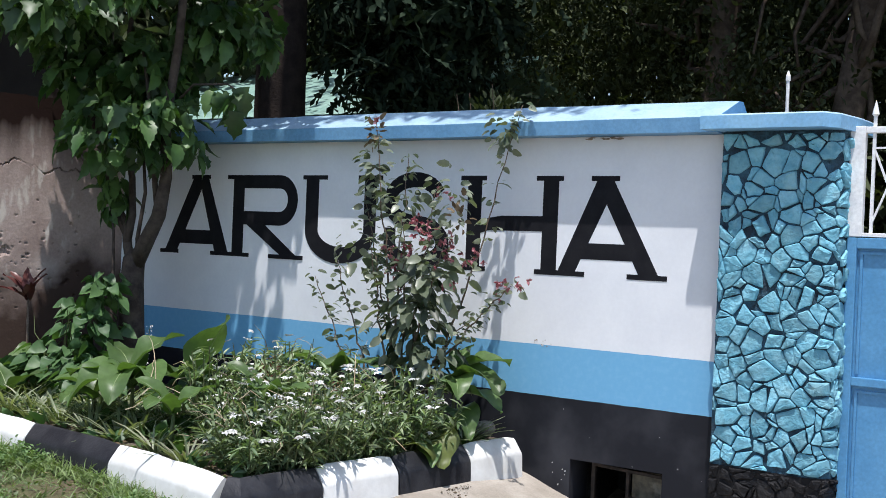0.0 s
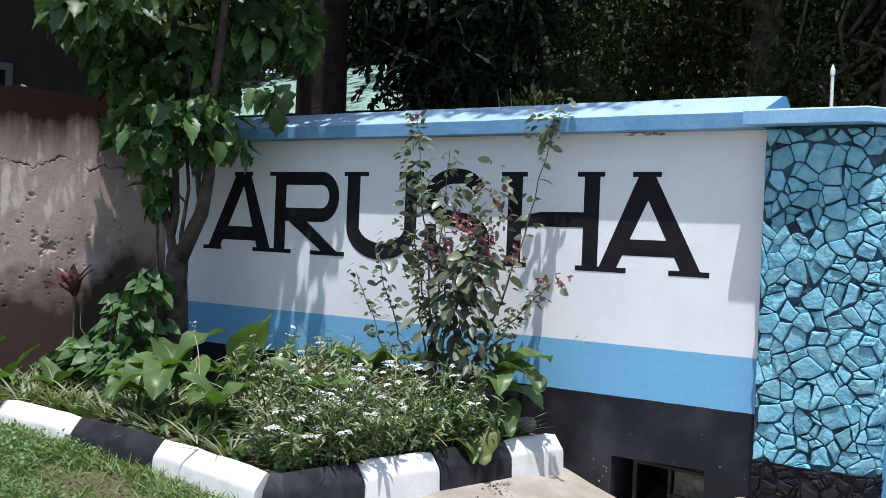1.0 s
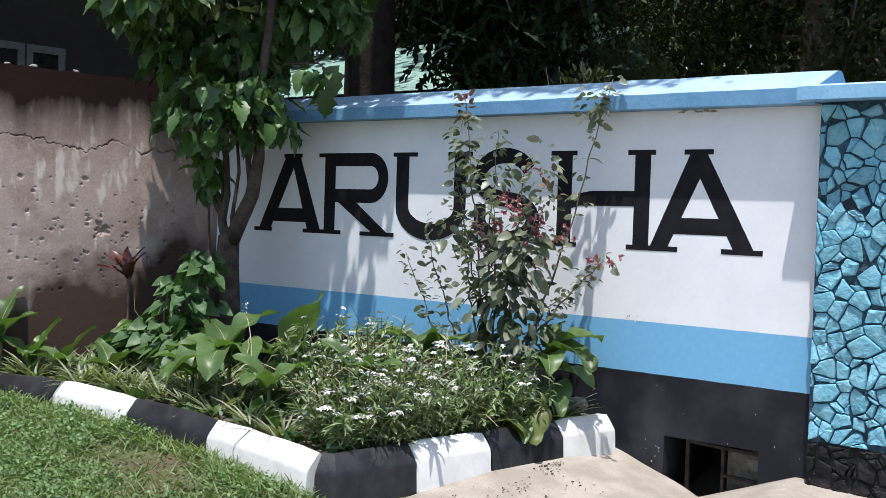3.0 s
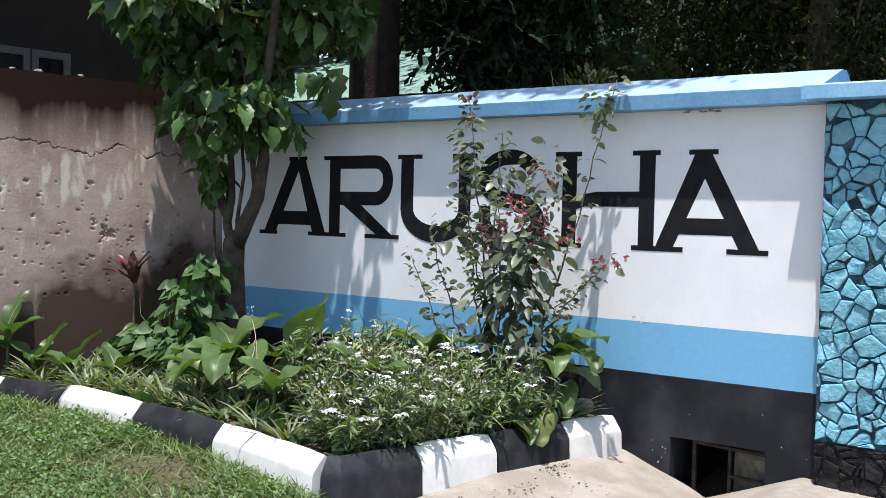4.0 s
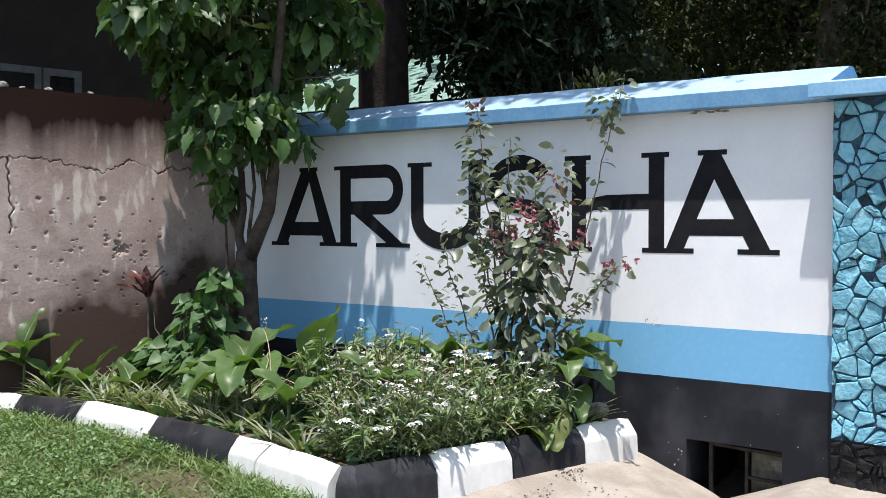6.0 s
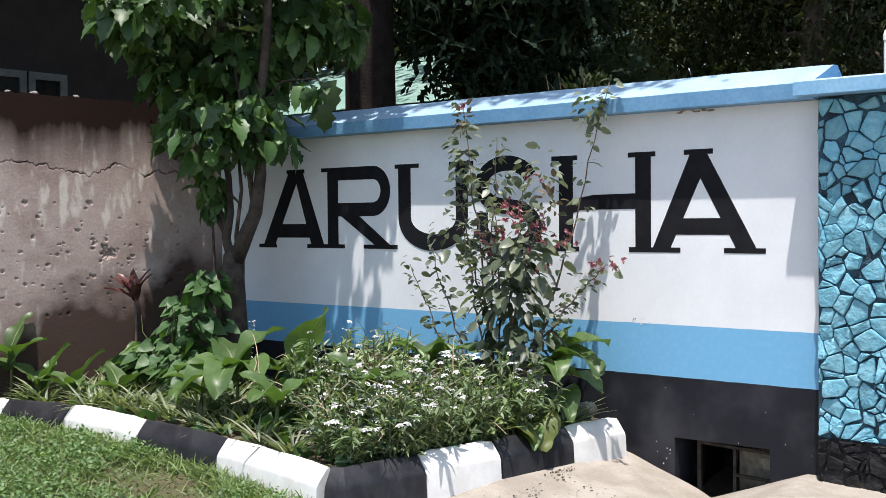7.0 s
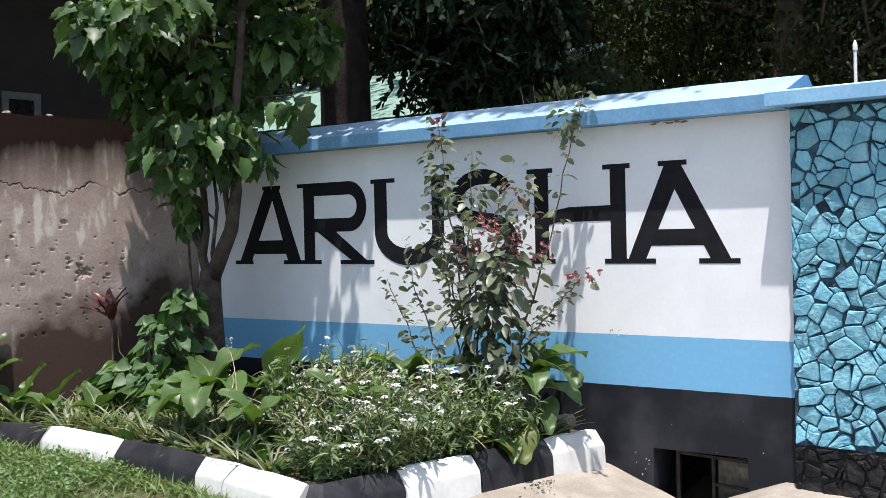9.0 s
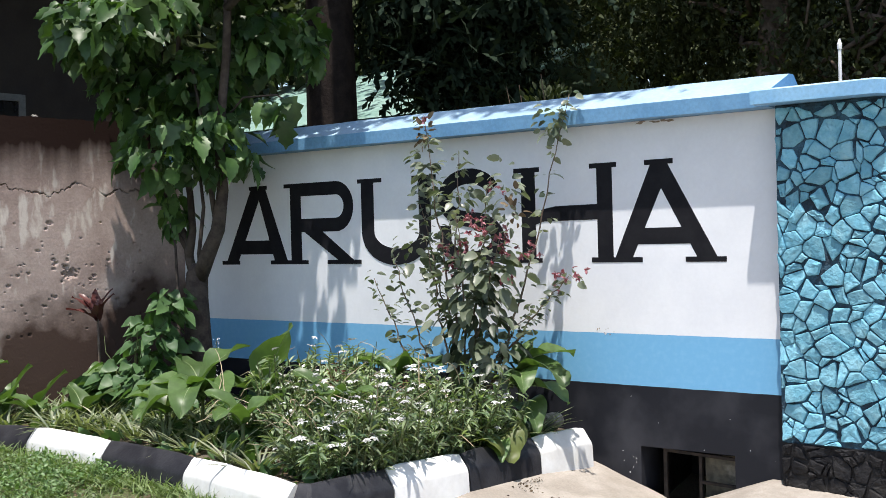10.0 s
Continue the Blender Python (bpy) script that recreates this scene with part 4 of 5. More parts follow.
CROWN = [(crown_at(-0.56, 0.34, 2.50), (0.34, 0.26, 0.20), 170), (crown_at(-0.32, 0.34, 2.56), (0.50, 0.30, 0.16), 150), (crown_at(0.06, 0.04, 2.98), (0.66, 0.50, 0.30), 560),
         (crown_at(0.0, -0.10, 2.16), (0.36, 0.34, 0.26), 260), (crown_at(0.46, -0.02, 2.46), (0.28, 0.28, 0.22), 190), (crown_at(0.78, 0.10, 2.42), (0.07, 0.09, 0.22), 40), (crown_at(-0.52, 0.0, 2.42), (0.24, 0.26, 0.24), 110),
         (crown_at(-0.14, 0.24, 1.75), (0.35, 0.30, 0.20), 150), (crown_at(0.22, 0.28, 1.76), (0.20, 0.18, 0.20), 72), (crown_at(-0.40, -0.1, 2.16), (0.20, 0.28, 0.24), 130), (crown_at(-0.05, -0.2, 1.95), (0.30, 0.2, 0.22), 130), (crown_at(0.36, 0.2, 1.64), (0.10, 0.10, 0.10), 14), (crown_at(0.02, 0.2, 1.55), (0.16, 0.10, 0.06), 8),
         (crown_at(-0.20, -0.16, 1.36), (0.10, 0.08, 0.20), 34), (crown_at(-0.54, -0.2, 2.46), (0.12, 0.2, 0.24), 100),
         ((0.92, -0.04, 1.90), (0.06, 0.07, 0.10), 14), ((0.66, 0.0, 1.95), (0.2, 0.05, 0.04), 8),
         ((0.35, 0.1, 3.10), (0.95, 0.38, 0.35), 330), ((0.95, 0.0, 2.95), (0.40, 0.33, 0.3), 110), ((0.16, -0.32, 3.40), (0.52, 0.22, 0.20), 210)]
P, W = blob_points(nrng, CROWN, 0.35)
way = W * [0.8, 0.8, 0.25] + nrng.normal(0, 0.42, P.shape) + [0, 0, -0.8]
size = nrng.uniform(0.07, 0.19, len(P))
half = nrng.random(len(P)) < 0.55
leaves("crown", L_TREE, TOOTHED, P[half], way[half], size[half], tree, "large drooping toothed leaves", roll=0.5)
leaves("crown", L_TREE, LOBED, P[~half], way[~half], size[~half], tree, "large drooping lobed leaves", roll=0.5)

# ---- flowering shrub against the wall ----
random.seed(5)
SB = Vector((-1.66, -0.42, 0.2))
shrub = thing("flowering_shrub", "straggly red-flowered shrub with oval leaves before the wall", "shrub", SB)
STEMS = [((-0.20, 0.02, 1.74), 0.03), ((0.05, 0, 1.55), 0.05), ((0.60, 0.26, 1.84), -0.12), ((0.25, 0, 1.4), 0.02), ((-0.60, 0, 0.86), -0.06), ((-0.42, -0.02, 0.95), -0.02), ((0.40, -0.1, 1.15), 0.03), ((0.75, -0.02, 0.88), 0.08),
         ((0.12, -0.12, 1.2), 0.03), ((-0.12, -0.1, 1.1), 0.03), ((-0.28, 0.03, 1.35), 0.02), ((0.5, 0.0, 0.7), 0.05)]
lp, lw, ls, fp, fw = [], [], [], [], []
for (tip, sag) in STEMS:
    root = (random.uniform(-0.06, 0.08), random.uniform(-0.05, 0.05), -0.03)
    pts = curve_pts(root, tip, sag, 22, 0.012)
    bm = bmesh.new()
    tube(bm, pts, [0.010 - 0.008 * i / 21 for i in range(22)], 6)
    part("stem", bm, M_TWIG, shrub, smooth=True)
    for i, p in enumerate(pts[8:], 8):
        for _ in range(5 if i > 11 else 2):
            a = random.uniform(0, 6.28)
            d = Vector((math.cos(a), math.sin(a), random.uniform(-0.5, 0.5)))
            lp.append(p + d * 0.02 + Vector([random.uniform(-0.035, 0.035) for _ in range(3)])), lw.append(d), ls.append(random.uniform(0.03, 0.062))
r2 = np.random.default_rng(4)
L_LOWER = leaf_material("dark_shrub_leaf", (0.035, 0.05, 0.03), (0.10, 0.13, 0.08), 0.45, 0.2)
Q, V = blob_points(r2, [((0.14, -0.08, 0.75), (0.24, 0.18, 0.33), 95), ((0.22, -0.05, 0.45), (0.22, 0.18, 0.2), 40), ((0.3, -0.05, 0.95), (0.2, 0.15, 0.2), 45), ((-0.2, 0.0, 1.45), (0.09, 0.08, 0.22), 46), ((0.05, -0.02, 1.32), (0.16, 0.1, 0.2), 26), ((0.36, 0.0, 1.3), (0.12, 0.1, 0.25), 34), ((0.52, 0.23, 1.70), (0.11, 0.05, 0.13), 34), ((-0.3, 0.0, 1.05), (0.14, 0.1, 0.2), 22)])
leaves("foliage", L_SHRUB, ROUND, list(map(tuple, lp)) + Q.tolist(), list(map(tuple, lw)) + (V * [1, 1, 0.4] + [0, 0, -0.3]).tolist(), ls + np.where(Q[:, 2] > 1.0, r2.uniform(0.04, 0.075, len(Q)), r2.uniform(0.06, 0.12, len(Q))).tolist(), shrub, "small dull green oval leaves")
for c, n in (((0.12, -0.1, 1.03), 40), ((0.26, -0.12, 1.14), 46), ((0.40, -0.1, 1.06), 40), ((0.0, -0.1, 0.90), 24), ((0.52, -0.06, 1.0), 26), ((0.33, -0.08, 1.32), 14), ((0.42, -0.08, 0.92), 16), ((0.78, -0.03, 0.90), 24), ((0.66, -0.03, 0.85), 14), ((-0.21, 0.0, 1.72), 8), ((0.2, -0.1, 1.2), 14)):
    F, D = [], []
    for o in np.array(c) + r2.normal(0, 0.05, (max(2, n // 3), 3)) * [1, 0.6, 0.7]:
        d = r2.normal(0, 1, (9, 3)) + [0, -0.3, 0.3]
        F += [o] * 9
        D += list(d)
    leaves("blossom", L_PINK, ROUND, F, D, r2.uniform(0.013, 0.027, len(F)), shrub, "dusky red and pink blossom", "stuff")
Q, V = blob_points(r2, [((0.22, -0.08, 0.66), (0.24, 0.14, 0.22), 34), ((0.3, -0.06, 0.42), (0.22, 0.14, 0.16), 24), ((0.16, -0.1, 0.88), (0.16, 0.12, 0.12), 14)])
leaves("foliage", L_LOWER, LEAFLET, Q, V * [1, 1, 0.3] + [0, 0, -0.6], r2.uniform(0.08, 0.13, len(Q)), shrub, "broad drooping lower leaves", roll=0.3)


Q, V = blob_points(r2, [((-0.2, 0.01, 1.68), (0.07, 0.05, 0.10), 26), ((0.42, -0.02, 1.22), (0.10, 0.06, 0.12), 16)])
leaves("young_leaves", L_DRY, ROUND, Q, V + [0, 0, 0.3], r2.uniform(0.03, 0.055, len(Q)), shrub, "reddish-brown young leaves", "stuff")


# ---- bed plants ----
M_RIB = material("pale_midrib", (0.16, 0.22, 0.09), (0.22, 0.28, 0.13), 20, 0.5, 0.1, 60)


def canna_leaf(plant, base, azim, length, wide, lift, droop, tint=L_CANNA):
    bm = bmesh.new()
    d = Vector((math.cos(azim), math.sin(azim), 0))
    s = Vector((-d.y, d.x, 0))
    prev = None
    p = Vector(base)
    ang = lift
    n = 12
    spine = []
    for i in range(n + 1):
        f = i / n
        w = wide * 0.6 * (math.sin(math.pi * min(1, f * 0.93 + 0.07) ** 0.8)) * (1 if f < 1 else 0.02) + 0.004
        up = Vector((0, 0, 1)) * math.cos(ang) - d * math.sin(ang)
        wave = 0.13 * wide * math.sin(f * 9 + azim * 3)
        spine.append(p - up * 0.001)
        row = [bm.verts.new(p + s * w * k + up * (abs(k) * w * 0.35 + wave * k + 0.05 * wide * abs(k) * math.sin(f * 17 + 5 * k + azim))) for k in (-1, -0.55, 0, 0.55, 1)]
        if prev:
            for a in range(4):
                bm.faces.new((prev[a], prev[a + 1], row[a + 1], row[a]))
        prev = row
        p = p + (d * math.cos(ang) + Vector((0, 0, 1)) * math.sin(ang)) * length / n
        ang -= droop / n
    ob = part("leaf", bm, tint, plant, smooth=True)
    if wide > 0.08:
        rib = bmesh.new()
        tube(rib, spine, [0.005 - 0.004 * i / n for i in range(n + 1)], 5)
        part("midrib", rib, M_RIB, ob, "pale green midrib")
    return ob


def canna(at, rows, height, label, stem=0.012):
    plant = thing("canna_plant", label, "canna", (*at, bed_height(*at) - 0.01), "cannas in the flower bed")
    bm = bmesh.new()
    tube(bm, [(0, 0, 0), (0.005, 0, height * 0.5), (0.0, 0.01, height)], [stem, stem * 0.9, stem * 0.5], 7)
    part("stem", bm, M_STEM, plant, smooth=True)
    for az, length, wide, lift, droop, frac in rows:
        canna_leaf(plant, (0, 0, height * frac), radians(az), length, wide, radians(lift), radians(droop), L_HANG if wide > 0.2 else L_CANNA)
    return plant


BIG = "broad-leaved green canna in the flower bed"
canna((-2.78, -1.28), [(215, 0.38, 0.19, 45, 75, 0.7), (-20, 0.42, 0.20, 40, 85, 0.8), (255, 0.42, 0.20, 25, 95, 0.8), (160, 0.36, 0.17, 50, 60, 0.85), (300, 0.40, 0.19, 25, 100, 0.9), (70, 0.36, 0.16, 60, 60, 0.95)], 0.37, BIG)
canna((-2.45, -1.12), [(0, 0.44, 0.20, 68, 22, 0.8), (180, 0.36, 0.16, 35, 90, 0.8), (230, 0.36, 0.16, 40, 80, 0.7), (-50, 0.34, 0.15, 40, 70, 0.8)], 0.36, BIG)
canna((-3.10, -1.28), [(40, 0.32, 0.13, 50, 50, 0.7), (200, 0.30, 0.12, 45, 70, 0.7), (120, 0.3, 0.12, 60, 60, 0.8), (285, 0.3, 0.12, 40, 80, 0.6)], 0.22, BIG)
canna((-4.30, -1.36), [(40, 0.34, 0.11, 66, 30, 0.5), (190, 0.26, 0.10, 50, 60, 0.5), (-20, 0.26, 0.10, 45, 70, 0.6), (260, 0.24, 0.09, 55, 60, 0.4)], 0.17, "small upright canna shoot behind the kerb")
canna((-3.92, -1.26), [(20, 0.28, 0.10, 55, 50, 0.5), (170, 0.28, 0.10, 60, 50, 0.5), (270, 0.24, 0.09, 45, 70, 0.5)], 0.16, "small upright canna shoot behind the kerb")
canna((-4.79, -1.50), [(30, 0.32, 0.12, 60, 60, 0.7), (200, 0.3, 0.12, 45, 60, 0.6), (290, 0.3, 0.11, 45, 80, 0.8), (100, 0.3, 0.11, 70, 40, 0.95), (240, 0.28, 0.11, 35, 80, 0.6)], 0.38, "leafy canna beside the brown wall")
canna((-4.45, -0.78), [(0, 0.28, 0.11, 40, 60, 0.6), (190, 0.25, 0.1, 45, 60, 0.6), (290, 0.28, 0.11, 35, 60, 0.7)], 0.22, "leafy canna beside the brown wall")
canna((-1.30, -0.36), [(40, 0.32, 0.15, 34, 50, 0.98), (-5, 0.36, 0.18, 30, 85, 0.9), (20, 0.30, 0.16, 15, 70, 0.7), (-50, 0.32, 0.16, 30, 90, 0.85), (225, 0.34, 0.17, 35, 80, 0.7), (-30, 0.28, 0.15, 10, 90, 0.5), (80, 0.2, 0.10, 60, 40, 1.0)], 0.41, "broad-leaved canna beside the painted wall")
canna((-1.24, -0.68), [(-20, 0.20, 0.22, 5, 95, 0.95), (-40, 0.2, 0.1, 20, 90, 0.6), (150, 0.2, 0.1, 40, 60, 0.6)], 0.10, "canna with a broad leaf hanging over the kerb")
canna((-1.95, -0.60), [(10, 0.34, 0.15, 40, 60, 0.8), (200, 0.34, 0.16, 40, 60, 0.8), (300, 0.32, 0.15, 35, 60, 0.9)], 0.42, BIG)
canna((-4.60, -1.40), [(48, 0.36, 0.13, 68, 18, 0.5), (215, 0.30, 0.12, 58, 40, 0.5), (-40, 0.28, 0.11, 50, 70, 0.6), (120, 0.26, 0.10, 60, 50, 0.6)], 0.18, "upright bright green canna beside the brown wall")
canna((-4.22, -1.02), [(10, 0.3, 0.11, 55, 70, 0.6), (-70, 0.28, 0.11, 45, 80, 0.7), (120, 0.28, 0.1, 60, 50, 0.8), (200, 0.26, 0.1, 45, 70, 0.5)], 0.24, "leafy canna beside the brown wall")
canna((-1.80, -1.25), [(-60, 0.32, 0.14, 50, 60, 0.8), (190, 0.32, 0.13, 55, 40, 0.8), (20, 0.26, 0.11, 50, 60, 0.8)], 0.33, BIG)
canna((-2.15, -1.55), [(-70, 0.30, 0.12, 50, 80, 0.8), (200, 0.28, 0.12, 60, 50, 0.8), (60, 0.26, 0.11, 55, 50, 0.8)], 0.25, BIG)


def flower_plant(seed, height, bloom=0.27):
    """White bedding flower: several stems with whorled narrow leaves, flat white blooms on top."""
    r = np.random.default_rng(seed)
    plant = thing("white_flower_plant", "bushy bedding plant with narrow leaves and small white flowers", "flowering plant", group="white-flowered bedding plants")
    pos, way, size, blooms = [], [], [], []
    for k in range(12):
        a, lean = r.uniform(0, 6.28), r.uniform(0.03, 0.20)
        h = height * r.uniform(0.45, 1.1)
        tip = (lean * math.cos(a), lean * math.sin(a), h)
        pts = [Vector((0.02 * math.cos(a), 0.02 * math.sin(a), -0.02)).lerp(Vector(tip), i / 5) + Vector((0, 0, 0.02 * math.sin(i))) for i in range(6)]
        bm = bmesh.new()
        tube(bm, pts, [0.004] * 5 + [0.002], 5)
        part("stem", bm, M_STEM, plant)
        for i in range(18):
            f = r.uniform(0.2, 1.0) ** 0.75
            b = r.uniform(0, 6.28)
            pos.append(tuple(pts[0].lerp(pts[-1], f))), way.append((math.cos(b), math.sin(b), r.uniform(-0.5, 1.5))), size.append(r.uniform(0.04, 0.085))
        if r.random() < bloom:
            blooms.append(tip)
    leaves("foliage", L_FLOWERLEAF, NARROW, pos, way, size, plant, "narrow yellowish green leaves", roll=0.4)
    for b in blooms:
        pp, ww, ff = [], [], []
        for _ in range(r.integers(1, 5)):
            nrm = Vector((r.normal(0, 0.25), r.normal(-0.1, 0.25), 1)).normalized()
            e1 = nrm.orthogonal().normalized()
            e2 = nrm.cross(e1)
            o = Vector(b) + Vector((r.normal(0, 0.022), r.normal(0, 0.022), 0.014))
            for q in range(5):
                a = q * 1.2566 + r.uniform(0, 0.3)
                pp.append(tuple(o)), ww.append(tuple(e1 * math.cos(a) + e2 * math.sin(a))), ff.append(tuple(nrm))
        leaves("flower", L_PETAL, HEART, pp, ww, r.uniform(0.017, 0.026, len(pp)), plant, "small white flower head", "stuff", roll=0.1, face=ff)
    return plant


def scatter(makers, spots, rng):
    """First use of each maker in place, the rest as copies."""
    for i, (x, y, s) in enumerate(spots):
        m = pose(x, y, bed_height(x, y) - 0.01, 0, 0, rng.uniform(0, 360))
        if i < len(makers):
            makers[i].matrix_basis = m
        else:
            copy_thing(makers[i % len(makers)], m)


rng = random.Random(9)
spots = []
while len(spots) < 38:
    x, y = rng.uniform(-2.75, -1.46), rng.uniform(-1.74, -0.6)
    if y > bed_front(x) + (0.30 if x < -1.62 else 0.2) and all((x - a) ** 2 + (y - b) ** 2 > 0.013 for a, b, _ in spots) and x > -2.1 - 0.75 * (y + 1.5):
        spots.append((x, y, 1))
spots.sort(key=lambda s: s[1] + 0.25 * rng.random())
low = [s for s in spots if s[1] < -1.32 or s[0] > -1.62] + [(-1.30, -0.86, 1), (-1.285, -0.72, 1), (-1.31, -1.02, 1), (-1.31, -1.22, 1), (-1.34, -1.38, 1), (-1.33, -1.30, 1), (-1.37, -1.56, 1), (-1.45, -1.70, 1), (-1.29, -0.80, 1), (-1.30, -0.93, 1), (-1.27, -0.62, 1)]
scatter([flower_plant(s, h, 0.42) for s, h in ((1, 0.36), (2, 0.30), (4, 0.40), (5, 0.26), (13, 0.44))], low, rng)
scatter([flower_plant(s, h) for s, h in ((6, 0.48), (7, 0.40), (8, 0.52), (9, 0.34), (10, 0.44))], [s for s in spots if s[1] >= -1.32 and s[0] <= -1.62], rng)


def striped_tuft(seed):
    r = np.random.default_rng(seed)
    plant = thing("spider_plant", "low tuft of arching pale-striped strap leaves", "spider plant", group="spider plants along the kerb")
    n = 34
    a = r.uniform(0, 6.28, n)
    leaves("leaves", L_SPIDER, BLADE, np.c_[0.015 * np.cos(a), 0.015 * np.sin(a), np.zeros(n)], np.c_[np.cos(a), np.sin(a), r.uniform(0.6, 2.4, n)], r.uniform(0.15, 0.26, n), plant, roll=0.2)
    return plant


spots = []
while len(spots) < 34:
    x, y = rng.uniform(-4.75, -2.5), rng.uniform(-1.52, -0.9)
    if y > bed_front(x) + 0.07 and all((x - a) ** 2 + (y - b) ** 2 > 0.02 for a, b, _ in spots):
        spots.append((x, y, 1))
spots += [(-1.32, -0.55, 1), (-1.26, -0.3, 1), (-1.38, -0.8, 1), (-2.2, -1.6, 1), (-1.9, -1.68, 1)]
scatter([striped_tuft(s) for s in (1, 2, 3, 4)], spots, rng)

# dry stalks and fallen stems among the flowers
bm = bmesh.new()
for k in range(110):
    x, y = rng.uniform(-2.5, -1.3), rng.uniform(-1.7, -0.4)
    if y < bed_front(x) + 0.15:
        continue
    a, L = rng.uniform(0, 6.28), rng.uniform(0.15, 0.45)
    z = bed_height(x, y) + rng.uniform(0.0, 0.34)
    tube(bm, curve_pts((x, y, z), (x + L * math.cos(a) * 0.7, y + L * math.sin(a) * 0.7, z + L * rng.uniform(0.0, 0.7)), 0.03, 5, 0.01), [0.003, 0.003, 0.0025, 0.002, 0.001], 4)
tagged(part("dry_stalks", bm, material("dry_stalk", (0.28, 0.22, 0.14), (0.42, 0.36, 0.25), 20, 0.8, 0.2, 60), kind="stuff"), "dry straw-coloured stalks among the flowers", "stalks")

# withered russet heads among the flowers
for x, y, h in ((-2.25, -0.82, 0.42), (-2.08, -0.92, 0.40), (-1.62, -1.16, 0.24), (-1.74, -0.78, 0.33)):
    head = thing("withered_plant", "withered russet flower heads on thin dry stalks", "dead plant", (x, y, bed_height(x, y) - 0.01), "withered plants in the bed")
    tips = [(rng.gauss(0, 0.05), rng.gauss(0, 0.05), h * rng.uniform(0.8, 1.05)) for _ in range(5)]
    for tip in tips:
        bm = bmesh.new()
        tube(bm, curve_pts((0, 0, 0), tip, 0.02, 5, 0.006), [0.003, 0.003, 0.0025, 0.002, 0.0015], 5)
        part("stalk", bm, M_TWIG, head)
    Q = np.repeat(np.array(tips), 14, axis=0) + r2.normal(0, 0.018, (70, 3))
    leaves("dry_blossom", L_RUSSET, ROUND, Q, r2.normal(0, 1, (70, 3)) + [0, 0, -0.3], r2.uniform(0.012, 0.028, 70), head, "curled russet petals", "stuff")

# red cordyline
cor = thing("cordyline", "slender cordyline with dark red strap leaves", "cordyline", (-4.33, -0.86, 0.19))
bm = bmesh.new()
tube(bm, [(0, 0, -0.02), (0.01, 0, 0.3), (0.0, 0, 0.62)], [0.011, 0.009, 0.008], 7)
part("stem", bm, M_TWIG, cor, smooth=True)
for az, L, lift in ((150, 0.26, 72), (215, 0.24, 62), (30, 0.22, 74), (235, 0.22, 42), (60, 0.24, 82), (190, 0.25, 66), (330, 0.18, 60)):
    canna_leaf(cor, (0, 0, 0.60), radians(az), L, 0.055, radians(lift), radians(40), L_RED)

# pale flower spike by the trunk
spike = thing("flower_spike", "thin stalk with tiny pale lilac blossoms", "flower", (-3.46, -0.62, 0.19))
bm = bmesh.new()
tube(bm, [(0, 0, -0.02), (0.01, 0, 0.25), (0.04, 0, 0.5)], [0.004, 0.003, 0.0015], 5)
part("stem", bm, M_STEM, spike)
n = 46
f = r2.uniform(0.5, 1, n)
leaves("blossom", L_PETAL, OVAL, np.c_[0.04 * f ** 2 + r2.normal(0, 0.012, n), r2.normal(0, 0.012, n), 0.5 * f], r2.normal(0, 1, (n, 3)), r2.uniform(0.008, 0.016, n), spike, kind="stuff")

# leafy climber at the foot of the tree
climber = thing("leafy_climber", "soft green heart-leaved climber at the tree's foot", "climber", (-3.86, -0.88, 0.19))
Q, V = blob_points(r2, [((0, 0, 0.22), (0.30, 0.26, 0.24), 120), ((0.08, 0.1, 0.52), (0.20, 0.2, 0.18), 70), ((0.16, 0.12, 0.72), (0.14, 0.14, 0.12), 40), ((-0.28, -0.05, 0.2), (0.2, 0.2, 0.2), 50), ((0.3, -0.05, 0.2), (0.25, 0.25, 0.22), 70)])
bm = bmesh.new()
for k in range(9):
    bm = bmesh.new()
    tube(bm, curve_pts((random.uniform(-0.1, 0.1), random.uniform(-0.1, 0.1), -0.02), (random.uniform(-0.35, 0.35), random.uniform(-0.2, 0.2), random.uniform(0.25, 0.6)), 0.05, 6, 0.02), [0.006, 0.005, 0.005, 0.004, 0.003, 0.002], 5)
    part("stem", bm, M_STEM, climber)
leaves("foliage", L_VINE, HEART, Q, V * [1, 1, 0.3] + [0, 0, -0.45], r2.uniform(0.07, 0.13, len(Q)), climber)

# low undergrowth and litter in the bed
under = [(x, y) for x, y in zip(r2.uniform(-4.8, -1.25, 2600), r2.uniform(-1.8, -0.05, 2600)) if y > bed_front(x) + 0.07 and x < -1.44 + 0.13 * (y + 1.8) and (y > bed_front(x) + 0.32 or r2.random() < 0.35)]
n = len(under)
a = r2.uniform(0, 6.28, n)
ug = leaves("undergrowth", L_VINE, OVAL, [(x, y, bed_height(x, y)) for x, y in under], np.c_[np.cos(a), np.sin(a), r2.uniform(0.1, 1.6, n)], r2.uniform(0.05, 0.13, n), kind="stuff")
tagged(ug, "mixed low green undergrowth on the bed's soil", "undergrowth")
lit = [(x, y) for x, y in zip(r2.uniform(-4.6, -1.25, 2600), r2.uniform(-1.8, -0.05, 2600)) if y > bed_front(x) + 0.06 and x < -1.42 + 0.13 * (y + 1.8)]
a = r2.uniform(0, 6.28, len(lit))
tagged(leaves("leaf_litter", L_DRY, OVAL, [(x, y, bed_height(x, y) + 0.012) for x, y in lit], np.c_[np.cos(a), np.sin(a), r2.uniform(-0.05, 0.25, len(lit))], r2.uniform(0.015, 0.055, len(lit)), kind="stuff"), "dry brown fallen leaves on the soil", "leaf litter")

